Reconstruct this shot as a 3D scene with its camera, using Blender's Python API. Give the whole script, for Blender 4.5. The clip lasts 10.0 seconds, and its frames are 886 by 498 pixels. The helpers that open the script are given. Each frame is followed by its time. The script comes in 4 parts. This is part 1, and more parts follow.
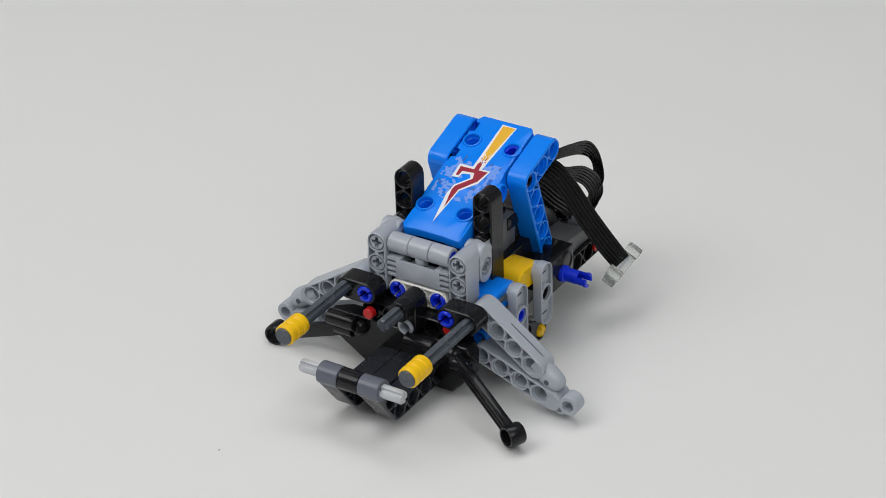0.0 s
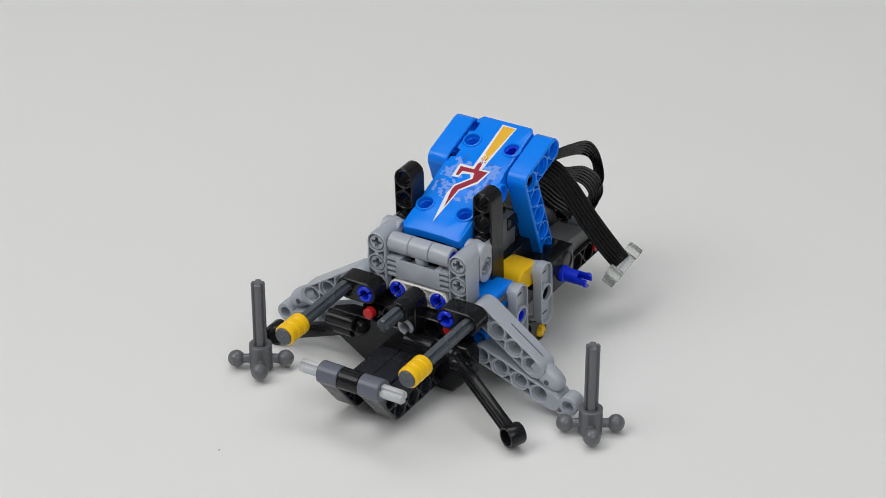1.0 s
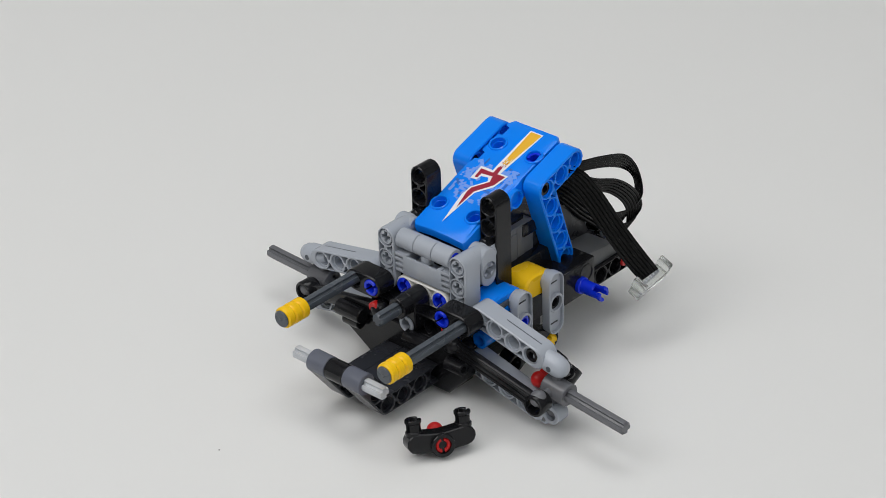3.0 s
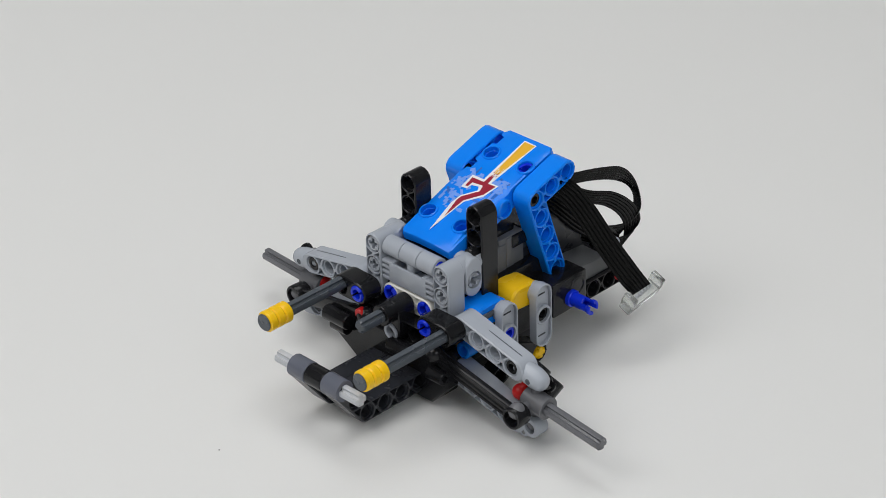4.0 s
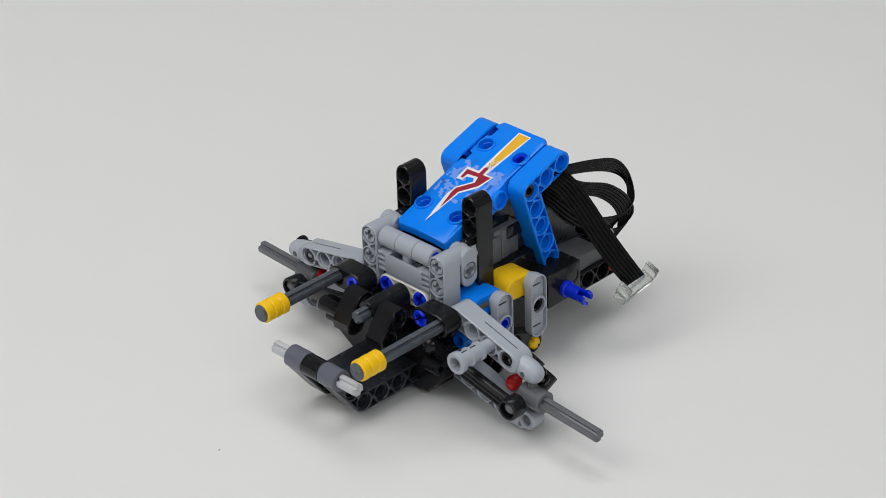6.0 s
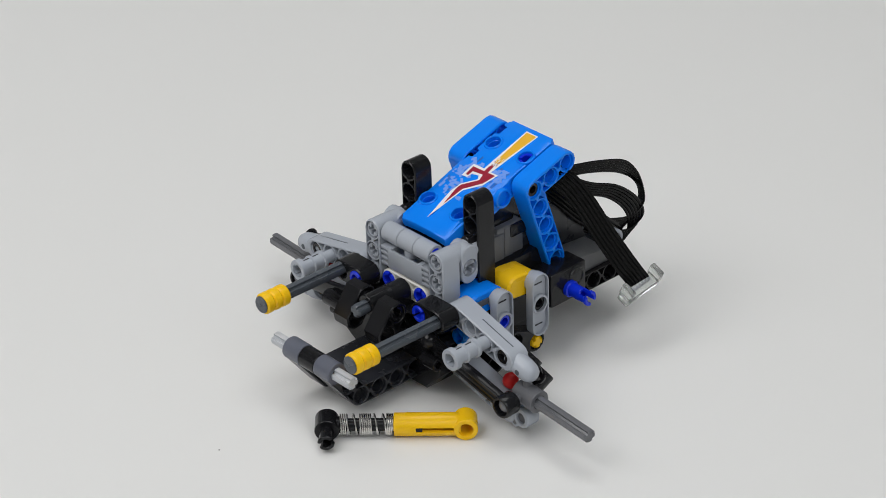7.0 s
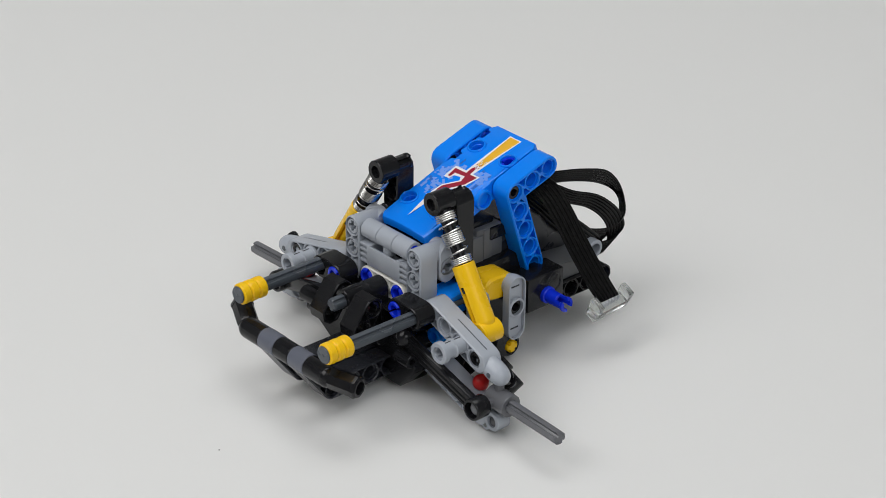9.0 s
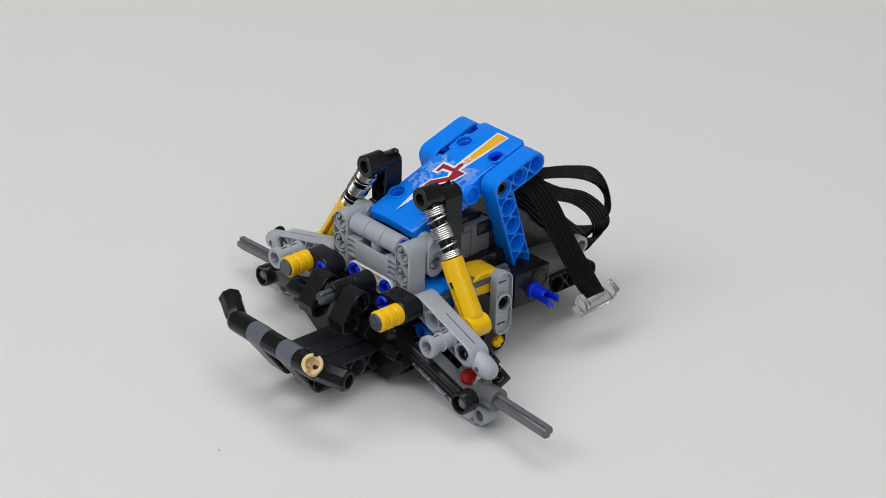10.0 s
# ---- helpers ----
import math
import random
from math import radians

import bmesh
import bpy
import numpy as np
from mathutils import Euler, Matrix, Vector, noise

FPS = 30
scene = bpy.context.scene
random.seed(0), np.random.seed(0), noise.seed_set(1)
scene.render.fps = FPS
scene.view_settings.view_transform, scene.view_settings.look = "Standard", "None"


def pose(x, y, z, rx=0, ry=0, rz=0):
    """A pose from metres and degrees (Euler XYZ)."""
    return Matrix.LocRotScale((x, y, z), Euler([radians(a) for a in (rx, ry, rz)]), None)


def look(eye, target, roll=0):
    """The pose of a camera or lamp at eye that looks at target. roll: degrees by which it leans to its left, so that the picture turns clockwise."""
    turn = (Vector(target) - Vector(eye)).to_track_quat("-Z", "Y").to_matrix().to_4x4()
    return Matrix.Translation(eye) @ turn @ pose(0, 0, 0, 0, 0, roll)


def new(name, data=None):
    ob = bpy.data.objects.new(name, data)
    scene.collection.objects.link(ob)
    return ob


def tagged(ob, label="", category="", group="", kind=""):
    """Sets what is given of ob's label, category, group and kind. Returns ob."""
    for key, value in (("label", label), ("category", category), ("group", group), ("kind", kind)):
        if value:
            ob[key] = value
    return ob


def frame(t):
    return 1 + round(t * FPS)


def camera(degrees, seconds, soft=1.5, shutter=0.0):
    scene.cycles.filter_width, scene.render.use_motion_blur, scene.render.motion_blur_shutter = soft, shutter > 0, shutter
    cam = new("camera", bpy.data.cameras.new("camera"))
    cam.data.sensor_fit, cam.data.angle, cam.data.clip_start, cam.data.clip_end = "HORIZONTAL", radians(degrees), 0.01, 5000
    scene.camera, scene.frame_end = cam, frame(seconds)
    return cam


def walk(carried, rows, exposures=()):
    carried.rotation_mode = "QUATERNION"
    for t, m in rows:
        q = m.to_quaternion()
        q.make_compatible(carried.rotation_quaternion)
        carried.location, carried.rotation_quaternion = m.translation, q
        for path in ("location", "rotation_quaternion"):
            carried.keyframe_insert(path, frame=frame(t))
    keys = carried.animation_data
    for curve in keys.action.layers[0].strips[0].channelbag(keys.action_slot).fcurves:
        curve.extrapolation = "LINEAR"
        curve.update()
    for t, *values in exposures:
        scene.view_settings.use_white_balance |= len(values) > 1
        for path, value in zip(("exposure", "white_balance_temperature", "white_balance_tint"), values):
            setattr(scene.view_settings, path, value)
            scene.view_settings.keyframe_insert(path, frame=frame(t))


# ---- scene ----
# One stud pitch of the toy system, in metres; the model is laid out in studs.
S = 0.008
FOV = 20.86
CAM_H = 56.45
RIDE = 5.03

cam = camera(FOV, 10.0, soft=0.75)
CAMERA_POSE = pose(0, 0, CAM_H * S, 90 - 30.21, 0, 0)
walk(cam, [(0.0, CAMERA_POSE), (10.0, CAMERA_POSE)])

# ---- light ----
world = bpy.data.worlds.new("world")
scene.world = world
world.use_nodes = True
world.node_tree.nodes["Background"].inputs["Color"].default_value = (0.92, 0.95, 1.0, 1)
world.node_tree.nodes["Background"].inputs["Strength"].default_value = 0.26


def softbox(name, eye, target, width, height, watts, colour):
    data = bpy.data.lights.new(name, "AREA")
    data.shape, data.size, data.size_y, data.energy, data.color = "RECTANGLE", width, height, watts, colour
    ob = new(name, data)
    ob.matrix_world = look(eye, target)
    return ob


softbox("softbox_main", (-0.95, 0.25, 1.35), (0, 0.7, 0), 1.1, 1.1, 11.9, (0.995, 0.985, 0.985))
# Unseen fill lamp in front, added to brighten the shaded lower parts.
softbox("softbox_fill", (0.45, -0.35, 1.1), (0, 0.7, 0), 1.0, 0.9, 6.2, (0.95, 0.97, 1.0))
softbox("softbox_top", (0.0, 1.05, 1.75), (0, 0.8, 0), 1.3, 0.9, 9.4, (0.985, 0.995, 1.0))
scene.view_settings.exposure = 0.0


# ---- materials ----
def nodes_of(mat):
    mat.use_nodes = True
    tree = mat.node_tree
    return tree, tree.nodes["Principled BSDF"]


def plastic(name, colour, rough=0.28, coat=0.0, bump=0.03, vary=0.06, shine=0.4):
    """Moulded plastic: slight mottling, handling smears in the gloss and a fine moulded relief."""
    mat = bpy.data.materials.new(name)
    tree, bsdf = nodes_of(mat)
    n, l = tree.nodes, tree.links
    where = n.new("ShaderNodeTexCoord")
    big = n.new("ShaderNodeTexNoise")
    big.inputs["Scale"].default_value = 90
    big.inputs["Detail"].default_value = 5
    fine = n.new("ShaderNodeTexNoise")
    fine.inputs["Scale"].default_value = 1400
    fine.inputs["Detail"].default_value = 3
    l.new(where.outputs["Object"], big.inputs["Vector"])
    l.new(where.outputs["Object"], fine.inputs["Vector"])
    ramp = n.new("ShaderNodeMix")
    ramp.data_type = "RGBA"
    ramp.inputs[6].default_value = tuple(c * (1 - vary) for c in colour) + (1,)
    ramp.inputs[7].default_value = tuple(min(1, c * (1 + vary)) for c in colour) + (1,)
    l.new(big.outputs["Fac"], ramp.inputs[0])
    l.new(ramp.outputs[2], bsdf.inputs["Base Color"])
    gloss = n.new("ShaderNodeMapRange")
    gloss.inputs["From Min"].default_value, gloss.inputs["From Max"].default_value = 0.3, 0.7
    gloss.inputs["To Min"].default_value, gloss.inputs["To Max"].default_value = rough * 0.8, rough * 1.3
    l.new(big.outputs["Fac"], gloss.inputs["Value"])
    l.new(gloss.outputs["Result"], bsdf.inputs["Roughness"])
    relief = n.new("ShaderNodeBump")
    relief.inputs["Strength"].default_value = bump
    relief.inputs["Distance"].default_value = 0.0002
    l.new(fine.outputs["Fac"], relief.inputs["Height"])
    l.new(relief.outputs["Normal"], bsdf.inputs["Normal"])
    bsdf.inputs["IOR"].default_value = 1.5
    bsdf.inputs["Specular IOR Level"].default_value = shine
    bsdf.inputs["Coat Weight"].default_value = coat
    return mat


BLUE = plastic("blue_plastic", (0.003, 0.235, 0.97), 0.17, vary=0.03, shine=0.3)
PIN_BLUE = plastic("dark_blue_plastic", (0.004, 0.03, 0.68), 0.24)
GREY = plastic("light_grey_plastic", (0.395, 0.425, 0.475), 0.21, shine=0.5)
TIN = plastic("pale_axle_plastic", (0.55, 0.57, 0.60), 0.3)
DARK = plastic("dark_grey_plastic", (0.08, 0.092, 0.108), 0.25)
HUB_GREY = plastic("hub_grey_plastic", (0.135, 0.138, 0.15), 0.22, shine=0.5)
BUMP_DARK = plastic("bumper_grey_plastic", (0.125, 0.135, 0.17), 0.22)
# Charcoal plastic, and the painted shade of slots and slits that aren't cut.
SHADE = plastic("charcoal_plastic_and_shade", (0.026, 0.028, 0.034), 0.26)
MOTOR = plastic("motor_grey_plastic", (0.12, 0.125, 0.13), 0.35)
BLACK = plastic("black_plastic", (0.010, 0.0102, 0.0118), 0.17, shine=0.3)
YELLOW = plastic("yellow_plastic", (0.98, 0.575, 0.010), 0.25, shine=0.3)
RED = plastic("red_plastic", (0.55, 0.012, 0.012), 0.28)
WHITE = plastic("white_plastic", (0.78, 0.77, 0.72), 0.3)
TAN = plastic("tan_plastic", (0.78, 0.58, 0.30), 0.35)
INK_WHITE = plastic("white_ink", (0.85, 0.85, 0.86), 0.3)
INK_RED = plastic("crimson_ink", (0.33, 0.012, 0.035), 0.3)
INK_YELLOW = plastic("amber_ink", (0.86, 0.47, 0.03), 0.3)
INK_PALE = plastic("pale_blue_ink", (0.17, 0.35, 0.9), 0.3)
INK_DEEP = plastic("deep_blue_ink", (0.01, 0.14, 0.62), 0.3)
RUBBER = plastic("cable_rubber", (0.0045, 0.0045, 0.0047), 0.2, shine=0.17)

STEEL = bpy.data.materials.new("spring_steel")
_, _b = nodes_of(STEEL)
_b.inputs["Base Color"].default_value = (0.72, 0.71, 0.69, 1)
_b.inputs["Metallic"].default_value = 1
_b.inputs["Roughness"].default_value = 0.22

CLEAR = bpy.data.materials.new("clear_plastic")
_, _b = nodes_of(CLEAR)
_b.inputs["Base Color"].default_value = (0.93, 0.95, 0.93, 1)
_b.inputs["Transmission Weight"].default_value = 0.95
_b.inputs["Roughness"].default_value = 0.2
_b.inputs["IOR"].default_value = 1.4


def paper(name, colour):
    """Matt white sheet with faint large mottling, fibres and a few specks."""
    mat = bpy.data.materials.new(name)
    tree, bsdf = nodes_of(mat)
    n, l = tree.nodes, tree.links
    where = n.new("ShaderNodeTexCoord")
    big = n.new("ShaderNodeTexNoise")
    big.inputs["Scale"].default_value = 3.0
    fine = n.new("ShaderNodeTexNoise")
    fine.inputs["Scale"].default_value = 900
    fine.inputs["Detail"].default_value = 6
    for tex in (big, fine):
        l.new(where.outputs["Object"], tex.inputs["Vector"])
    tone = n.new("ShaderNodeMix")
    tone.data_type = "RGBA"
    tone.inputs[6].default_value = tuple(c * 0.985 for c in colour) + (1,)
    tone.inputs[7].default_value = tuple(colour) + (1,)
    l.new(big.outputs["Fac"], tone.inputs[0])
    l.new(tone.outputs[2], bsdf.inputs["Base Color"])
    relief = n.new("ShaderNodeBump")
    relief.inputs["Strength"].default_value = 0.06
    relief.inputs["Distance"].default_value = 0.0002
    l.new(fine.outputs["Fac"], relief.inputs["Height"])
    l.new(relief.outputs["Normal"], bsdf.inputs["Normal"])
    bsdf.inputs["Roughness"].default_value = 0.55
    bsdf.inputs["Specular IOR Level"].default_value = 0.3
    return mat


PAPER = paper("white_table_sheet", (0.80, 0.80, 0.785))
WALL = paper("white_wall_paint", (0.78, 0.78, 0.77))

# ---- shapes, in studs ----
XZ = Matrix(((1, 0, 0, 0), (0, 0, -1, 0), (0, 1, 0, 0), (0, 0, 0, 1)))
YZ = Matrix(((0, 0, 1, 0), (1, 0, 0, 0), (0, 1, 0, 0), (0, 0, 0, 1)))
FLAT = Matrix.Identity(4)
ALONG = {"X": YZ, "Y": Matrix(((1, 0, 0, 0), (0, 0, 1, 0), (0, -1, 0, 0), (0, 0, 0, 1))), "Z": FLAT}


def at(x, y, z):
    return Matrix.Translation((x, y, z))


def turn(degrees, axis):
    return Matrix.Rotation(radians(degrees), 4, axis)


def outline(pts, r, n=7):
    """Closed outline, r round a line of points, with round ends and corners."""
    pts = [Vector(p) for p in pts]
    if len(pts) == 1:
        k = 2 * n + 2
        return [(pts[0].x + r * math.cos(2 * math.pi * i / k), pts[0].y + r * math.sin(2 * math.pi * i / k)) for i in range(k)]
    trip = list(range(len(pts))) + list(range(len(pts) - 2, 0, -1))
    out = []
    for j, i in enumerate(trip):
        p, a, b = pts[i], pts[trip[j - 1]], pts[trip[(j + 1) % len(trip)]]
        d1, d2 = (p - a).normalized(), (b - p).normalized()
        bend = math.atan2(d1.x * d2.y - d1.y * d2.x, d1.dot(d2))
        if i in (0, len(pts) - 1):
            bend = math.pi
        r1, r2 = Vector((d1.y, -d1.x)), Vector((d2.y, -d2.x))
        if bend > 0.05:
            s = math.atan2(r1.y, r1.x)
            out += [(p.x + r * math.cos(s + bend * k / n), p.y + r * math.sin(s + bend * k / n)) for k in range(n + 1)]
        elif bend < -0.05:
            q = p + (r1 + r2) / (1 + r1.dot(r2)) * r
            out.append((q.x, q.y))
    return out


def ring(x, y, r, n=18):
    return [(x + r * math.cos(2 * math.pi * i / n), y + r * math.sin(2 * math.pi * i / n)) for i in range(n)]


def plus(x, y, r=0.3, w=0.115):
    return [(x + a, y + b) for a, b in ((r, -w), (r, w), (w, w), (w, r), (-w, r), (-w, w), (-r, w), (-r, -w), (-w, -w), (-w, -r), (w, -r), (w, -w))]


def axle_section(r=0.3, w=0.13):
    """Cross section of an axle: four arms with round tips and filleted corners."""
    tip, out = math.asin(w / r), []
    for k in range(4):
        a = k * math.pi / 2
        out += [(r * math.cos(a + b), r * math.sin(a + b)) for b in (-tip, -tip / 2, 0, tip / 2, tip)]
        m = a + math.pi / 4
        out += [(w * 1.5 * math.cos(m - 0.22), w * 1.5 * math.sin(m - 0.22)), (w * 1.5 * math.cos(m + 0.22), w * 1.5 * math.sin(m + 0.22))]
    return out


def loop(bm, pts, z):
    vs = [bm.verts.new((x, y, z)) for x, y in pts]
    return vs, [bm.edges.new((vs[i], vs[(i + 1) % len(vs)])) for i in range(len(vs))]


def cap(bm, loops):
    bmesh.ops.triangle_fill(bm, use_beauty=True, use_dissolve=False, edges=[e for _, es in loops for e in es])


def skin(bm, a, b):
    n = len(a)
    for i in range(n):
        bm.faces.new((a[i], a[(i + 1) % n], b[(i + 1) % n], b[i]))


def finish(bm):
    bmesh.ops.remove_doubles(bm, verts=bm.verts, dist=1e-5)
    bmesh.ops.recalc_face_normals(bm, faces=bm.faces)
    return bm


def chamfered(x0, x1, y0, y1, c):
    """Outline of a box with cut corners."""
    return [(x0 + c, y0), (x1 - c, y0), (x1, y0 + c), (x1, y1 - c), (x1 - c, y1), (x0 + c, y1), (x0, y1 - c), (x0, y0 + c)]


def beam(pts, holes=None, crosses=(), r=0.46, depth=0.96, pockets=True, edge=0.045, bore=0.3, cut=None, slot=(0.25, 0.085)):
    """A studless beam: round ends (or corners cut by cut), bored holes with a counterbore, pockets between the holes. Lies in local x, y."""
    bm = bmesh.new()
    holes = pts if holes is None else holes
    h = depth / 2

    def rim_line(q):
        if cut is None:
            return outline(pts, q)
        xs, ys = [p[0] for p in pts], [p[1] for p in pts]
        return chamfered(min(xs) - q, max(xs) + q, min(ys) - q, max(ys) + q, cut)

    outer = [loop(bm, rim_line(r - edge), h), loop(bm, rim_line(r), h - edge),
             loop(bm, rim_line(r), edge - h), loop(bm, rim_line(r - edge), -h)]
    for a, b in zip(outer, outer[1:]):
        skin(bm, a[0], b[0])
    faces = [[outer[0]], [outer[3]]]
    for x, y in holes:
        if (x, y) in crosses:
            for side, k in ((0, 1), (1, -1)):
                rows = [loop(bm, ring(x, y, q), k * (h - e)) for q, e in ((0.4, 0.0), (0.385, 0.16), (0.335, 0.16), (0.32, 0.04))]
                key, deep = loop(bm, plus(x, y, *slot), k * (h - 0.04)), loop(bm, plus(x, y, *slot), k * 0.03)
                for a, b in zip(rows, rows[1:]):
                    skin(bm, a[0], b[0])
                rim, floor = rows[0], rows[-1]
                cap(bm, [floor, key])
                skin(bm, key[0], deep[0])
                cap(bm, [deep])
                faces[side].append(rim)
        else:
            rs = [(0.395, h), (0.37, h - 0.025), (0.365, h - 0.13), (bore, h - 0.13), (bore, 0.13 - h), (0.365, 0.13 - h), (0.37, 0.025 - h), (0.395, -h)]
            ls = [loop(bm, ring(x, y, q), z) for q, z in rs]
            for a, b in zip(ls, ls[1:]):
                skin(bm, a[0], b[0])
            faces[0].append(ls[0])
            faces[1].append(ls[-1])
    if pockets:
        for (x0, y0), (x1, y1) in zip(holes, holes[1:]):
            d = Vector((x1 - x0, y1 - y0))
            if abs(d.length - 1) > 0.1:
                continue
            o = Vector((-d.y, d.x))
            for k in (1, -1):
                low_a, top_a = math.asin(0.08 / 0.45), math.asin(min(0.9, (r - 0.085) / 0.45))
                arc = [(0.45 * math.cos(low_a + (top_a - low_a) * i / 4), 0.45 * math.sin(low_a + (top_a - low_a) * i / 4)) for i in range(5)]
                tri = [Vector((x0, y0)) + d * a + o * k * b for a, b in arc + [(1 - a, b) for a, b in arc[::-1]]]
                for side, q in ((0, 1), (1, -1)):
                    top, low = loop(bm, [(p.x, p.y) for p in tri], q * h), loop(bm, [(p.x, p.y) for p in tri], q * max(0.06, h - 0.3))
                    skin(bm, top[0], low[0])
                    cap(bm, [low])
                    faces[side].append(top)
    for f in faces:
        cap(bm, f)
    return finish(bm)


def edge_wall(pts, r, thick, z0, z1):
    """A thin wall that runs round a line of points."""
    bm = bmesh.new()
    ls = [loop(bm, outline(pts, q), z) for q, z in ((r, z0), (r, z1 - 0.02), (r - 0.015, z1), (r - thick + 0.015, z1), (r - thick, z1 - 0.02), (r - thick, z0))]
    for a, b in zip(ls, ls[1:] + ls[:1]):
        skin(bm, a[0], b[0])
    return finish(bm)


def lathe(profile, n=24):
    """Turned shape round local z from (radius, height) pairs."""
    bm = bmesh.new()
    rows = []
    for r, z in profile:
        rows.append([bm.verts.new((0, 0, z))] if r < 1e-6 else [bm.verts.new((r * math.cos(2 * math.pi * i / n), r * math.sin(2 * math.pi * i / n), z)) for i in range(n)])
    for a, b in zip(rows, rows[1:]):
        for i in range(n):
            j = (i + 1) % n
            vs = [a[i % len(a)], a[j % len(a)], b[j % len(b)], b[i % len(b)]]
            vs = [v for k, v in enumerate(vs) if v not in vs[:k]]
            if len(vs) > 2:
                bm.faces.new(vs)
    return finish(bm)


def rod(r, z0, z1, edge=0.04, n=24):
    return lathe([(0, z0), (r - edge, z0), (r, z0 + edge), (r, z1 - edge), (r - edge, z1), (0, z1)], n)


def tube(r, inner, z0, z1, edge=0.03, n=24):
    return lathe([(inner, z0), (r - edge, z0), (r, z0 + edge), (r, z1 - edge), (r - edge, z1), (inner, z1), (inner, z0)], n)


def ball(r, z=0.0, n=20):
    return lathe([(r * math.sin(math.pi * i / 12), z - r * math.cos(math.pi * i / 12)) for i in range(13)], n)


def prism(pts, z0, z1, edge=0.03):
    bm = bmesh.new()
    c = Vector((sum(p[0] for p in pts), sum(p[1] for p in pts))) / len(pts)
    small = [(x - edge * (1 if x > c.x else -1), y - edge * (1 if y > c.y else -1)) for x, y in pts]
    ls = [loop(bm, small, z0), loop(bm, pts, z0 + edge), loop(bm, pts, z1 - edge), loop(bm, small, z1)]
    for a, b in zip(ls, ls[1:]):
        skin(bm, a[0], b[0])
    cap(bm, [ls[0]])
    cap(bm, [ls[-1]])
    return finish(bm)


def block(x0, x1, y0, y1, z0, z1, edge=0.06):
    bm = bmesh.new()
    bmesh.ops.create_cube(bm, size=1)
    bm.transform(at((x0 + x1) / 2, (y0 + y1) / 2, (z0 + z1) / 2) @ Matrix.Diagonal((x1 - x0, y1 - y0, z1 - z0, 1)))
    bmesh.ops.bevel(bm, geom=bm.edges[:], offset=edge, segments=2, affect="EDGES", profile=0.5)
    return bm


def cross_axle(length, r=0.3):
    bm = bmesh.new()
    ls = [loop(bm, axle_section(r * 0.8, 0.11), 0), loop(bm, axle_section(r), 0.07), loop(bm, axle_section(r), length - 0.07), loop(bm, axle_section(r * 0.8, 0.11), length)]
    for a, b in zip(ls, ls[1:]):
        skin(bm, a[0], b[0])
    cap(bm, [ls[0]])
    cap(bm, [ls[-1]])
    return finish(bm)


def arc_shell(profile, a0, a1, n=8):
    """Part of a turned shape, from angle a0 to a1 in degrees, from a closed (radius, height) outline."""
    bm = bmesh.new()
    cols = []
    for i in range(n + 1):
        a = radians(a0 + (a1 - a0) * i / n)
        cols.append([bm.verts.new((q * math.cos(a), q * math.sin(a), z)) for q, z in profile])
    for p, q in zip(cols, cols[1:]):
        skin(bm, p, q)
    bm.faces.new(cols[0])
    bm.faces.new(cols[-1][::-1])
    bmesh.ops.recalc_face_normals(bm, faces=bm.faces)
    return bm


def split_pin(length, r=0.3, lip=0.35, turned=20, inner=0.19, gap=22):
    """The springy end of a friction pin: a tube slit in two, with a lip. From z = 0 to length."""
    prof = [(inner, 0), (r, 0), (r, length - 0.2), (lip, length - 0.14), (lip, length - 0.04), (lip - 0.04, length), (inner + 0.02, length), (inner, length - 0.03)]
    return join(*[arc_shell(prof, turned + 180 * half + gap, turned + 180 * half + 180 - gap) for half in (0, 1)])


def sweep(path, wide, thick, ribs):
    """A flat ribbon of ribs round wires along path; wide: its half width vector at each point."""
    bm = bmesh.new()
    pts, ws = smooth_line(path), smooth_line(wide)
    cols = []
    m = ribs * 4
    for i, (p, w) in enumerate(zip(pts, ws)):
        d = (pts[min(i + 1, len(pts) - 1)] - pts[max(i - 1, 0)]).normalized()
        nrm = d.cross(w).normalized()
        top = [p + w * (2 * k / m - 1) + nrm * thick * (0.2 + 0.8 * abs(math.sin(math.pi * k / 4))) for k in range(m + 1)]
        low = [p + w * (2 * k / m - 1) - nrm * thick * (0.2 + 0.8 * abs(math.sin(math.pi * k / 4))) for k in range(m, -1, -1)]
        cols.append([bm.verts.new(v) for v in top + low])
    for a, b in zip(cols, cols[1:]):
        skin(bm, a, b)
    bm.faces.new(cols[0])
    bm.faces.new(cols[-1][::-1])
    bmesh.ops.recalc_face_normals(bm, faces=bm.faces)
    return bm


def smooth_line(pts, steps=8):
    pts = [Vector(p) for p in pts]
    out = []
    for i in range(len(pts) - 1):
        p0, p1, p2, p3 = pts[max(i - 1, 0)], pts[i], pts[i + 1], pts[min(i + 2, len(pts) - 1)]
        for k in range(steps):
            t = k / steps
            out.append(0.5 * (2 * p1 + (p2 - p0) * t + (2 * p0 - 5 * p1 + 4 * p2 - p3) * t * t + (3 * p1 - p0 - 3 * p2 + p3) * t ** 3))
    return out + [pts[-1]]


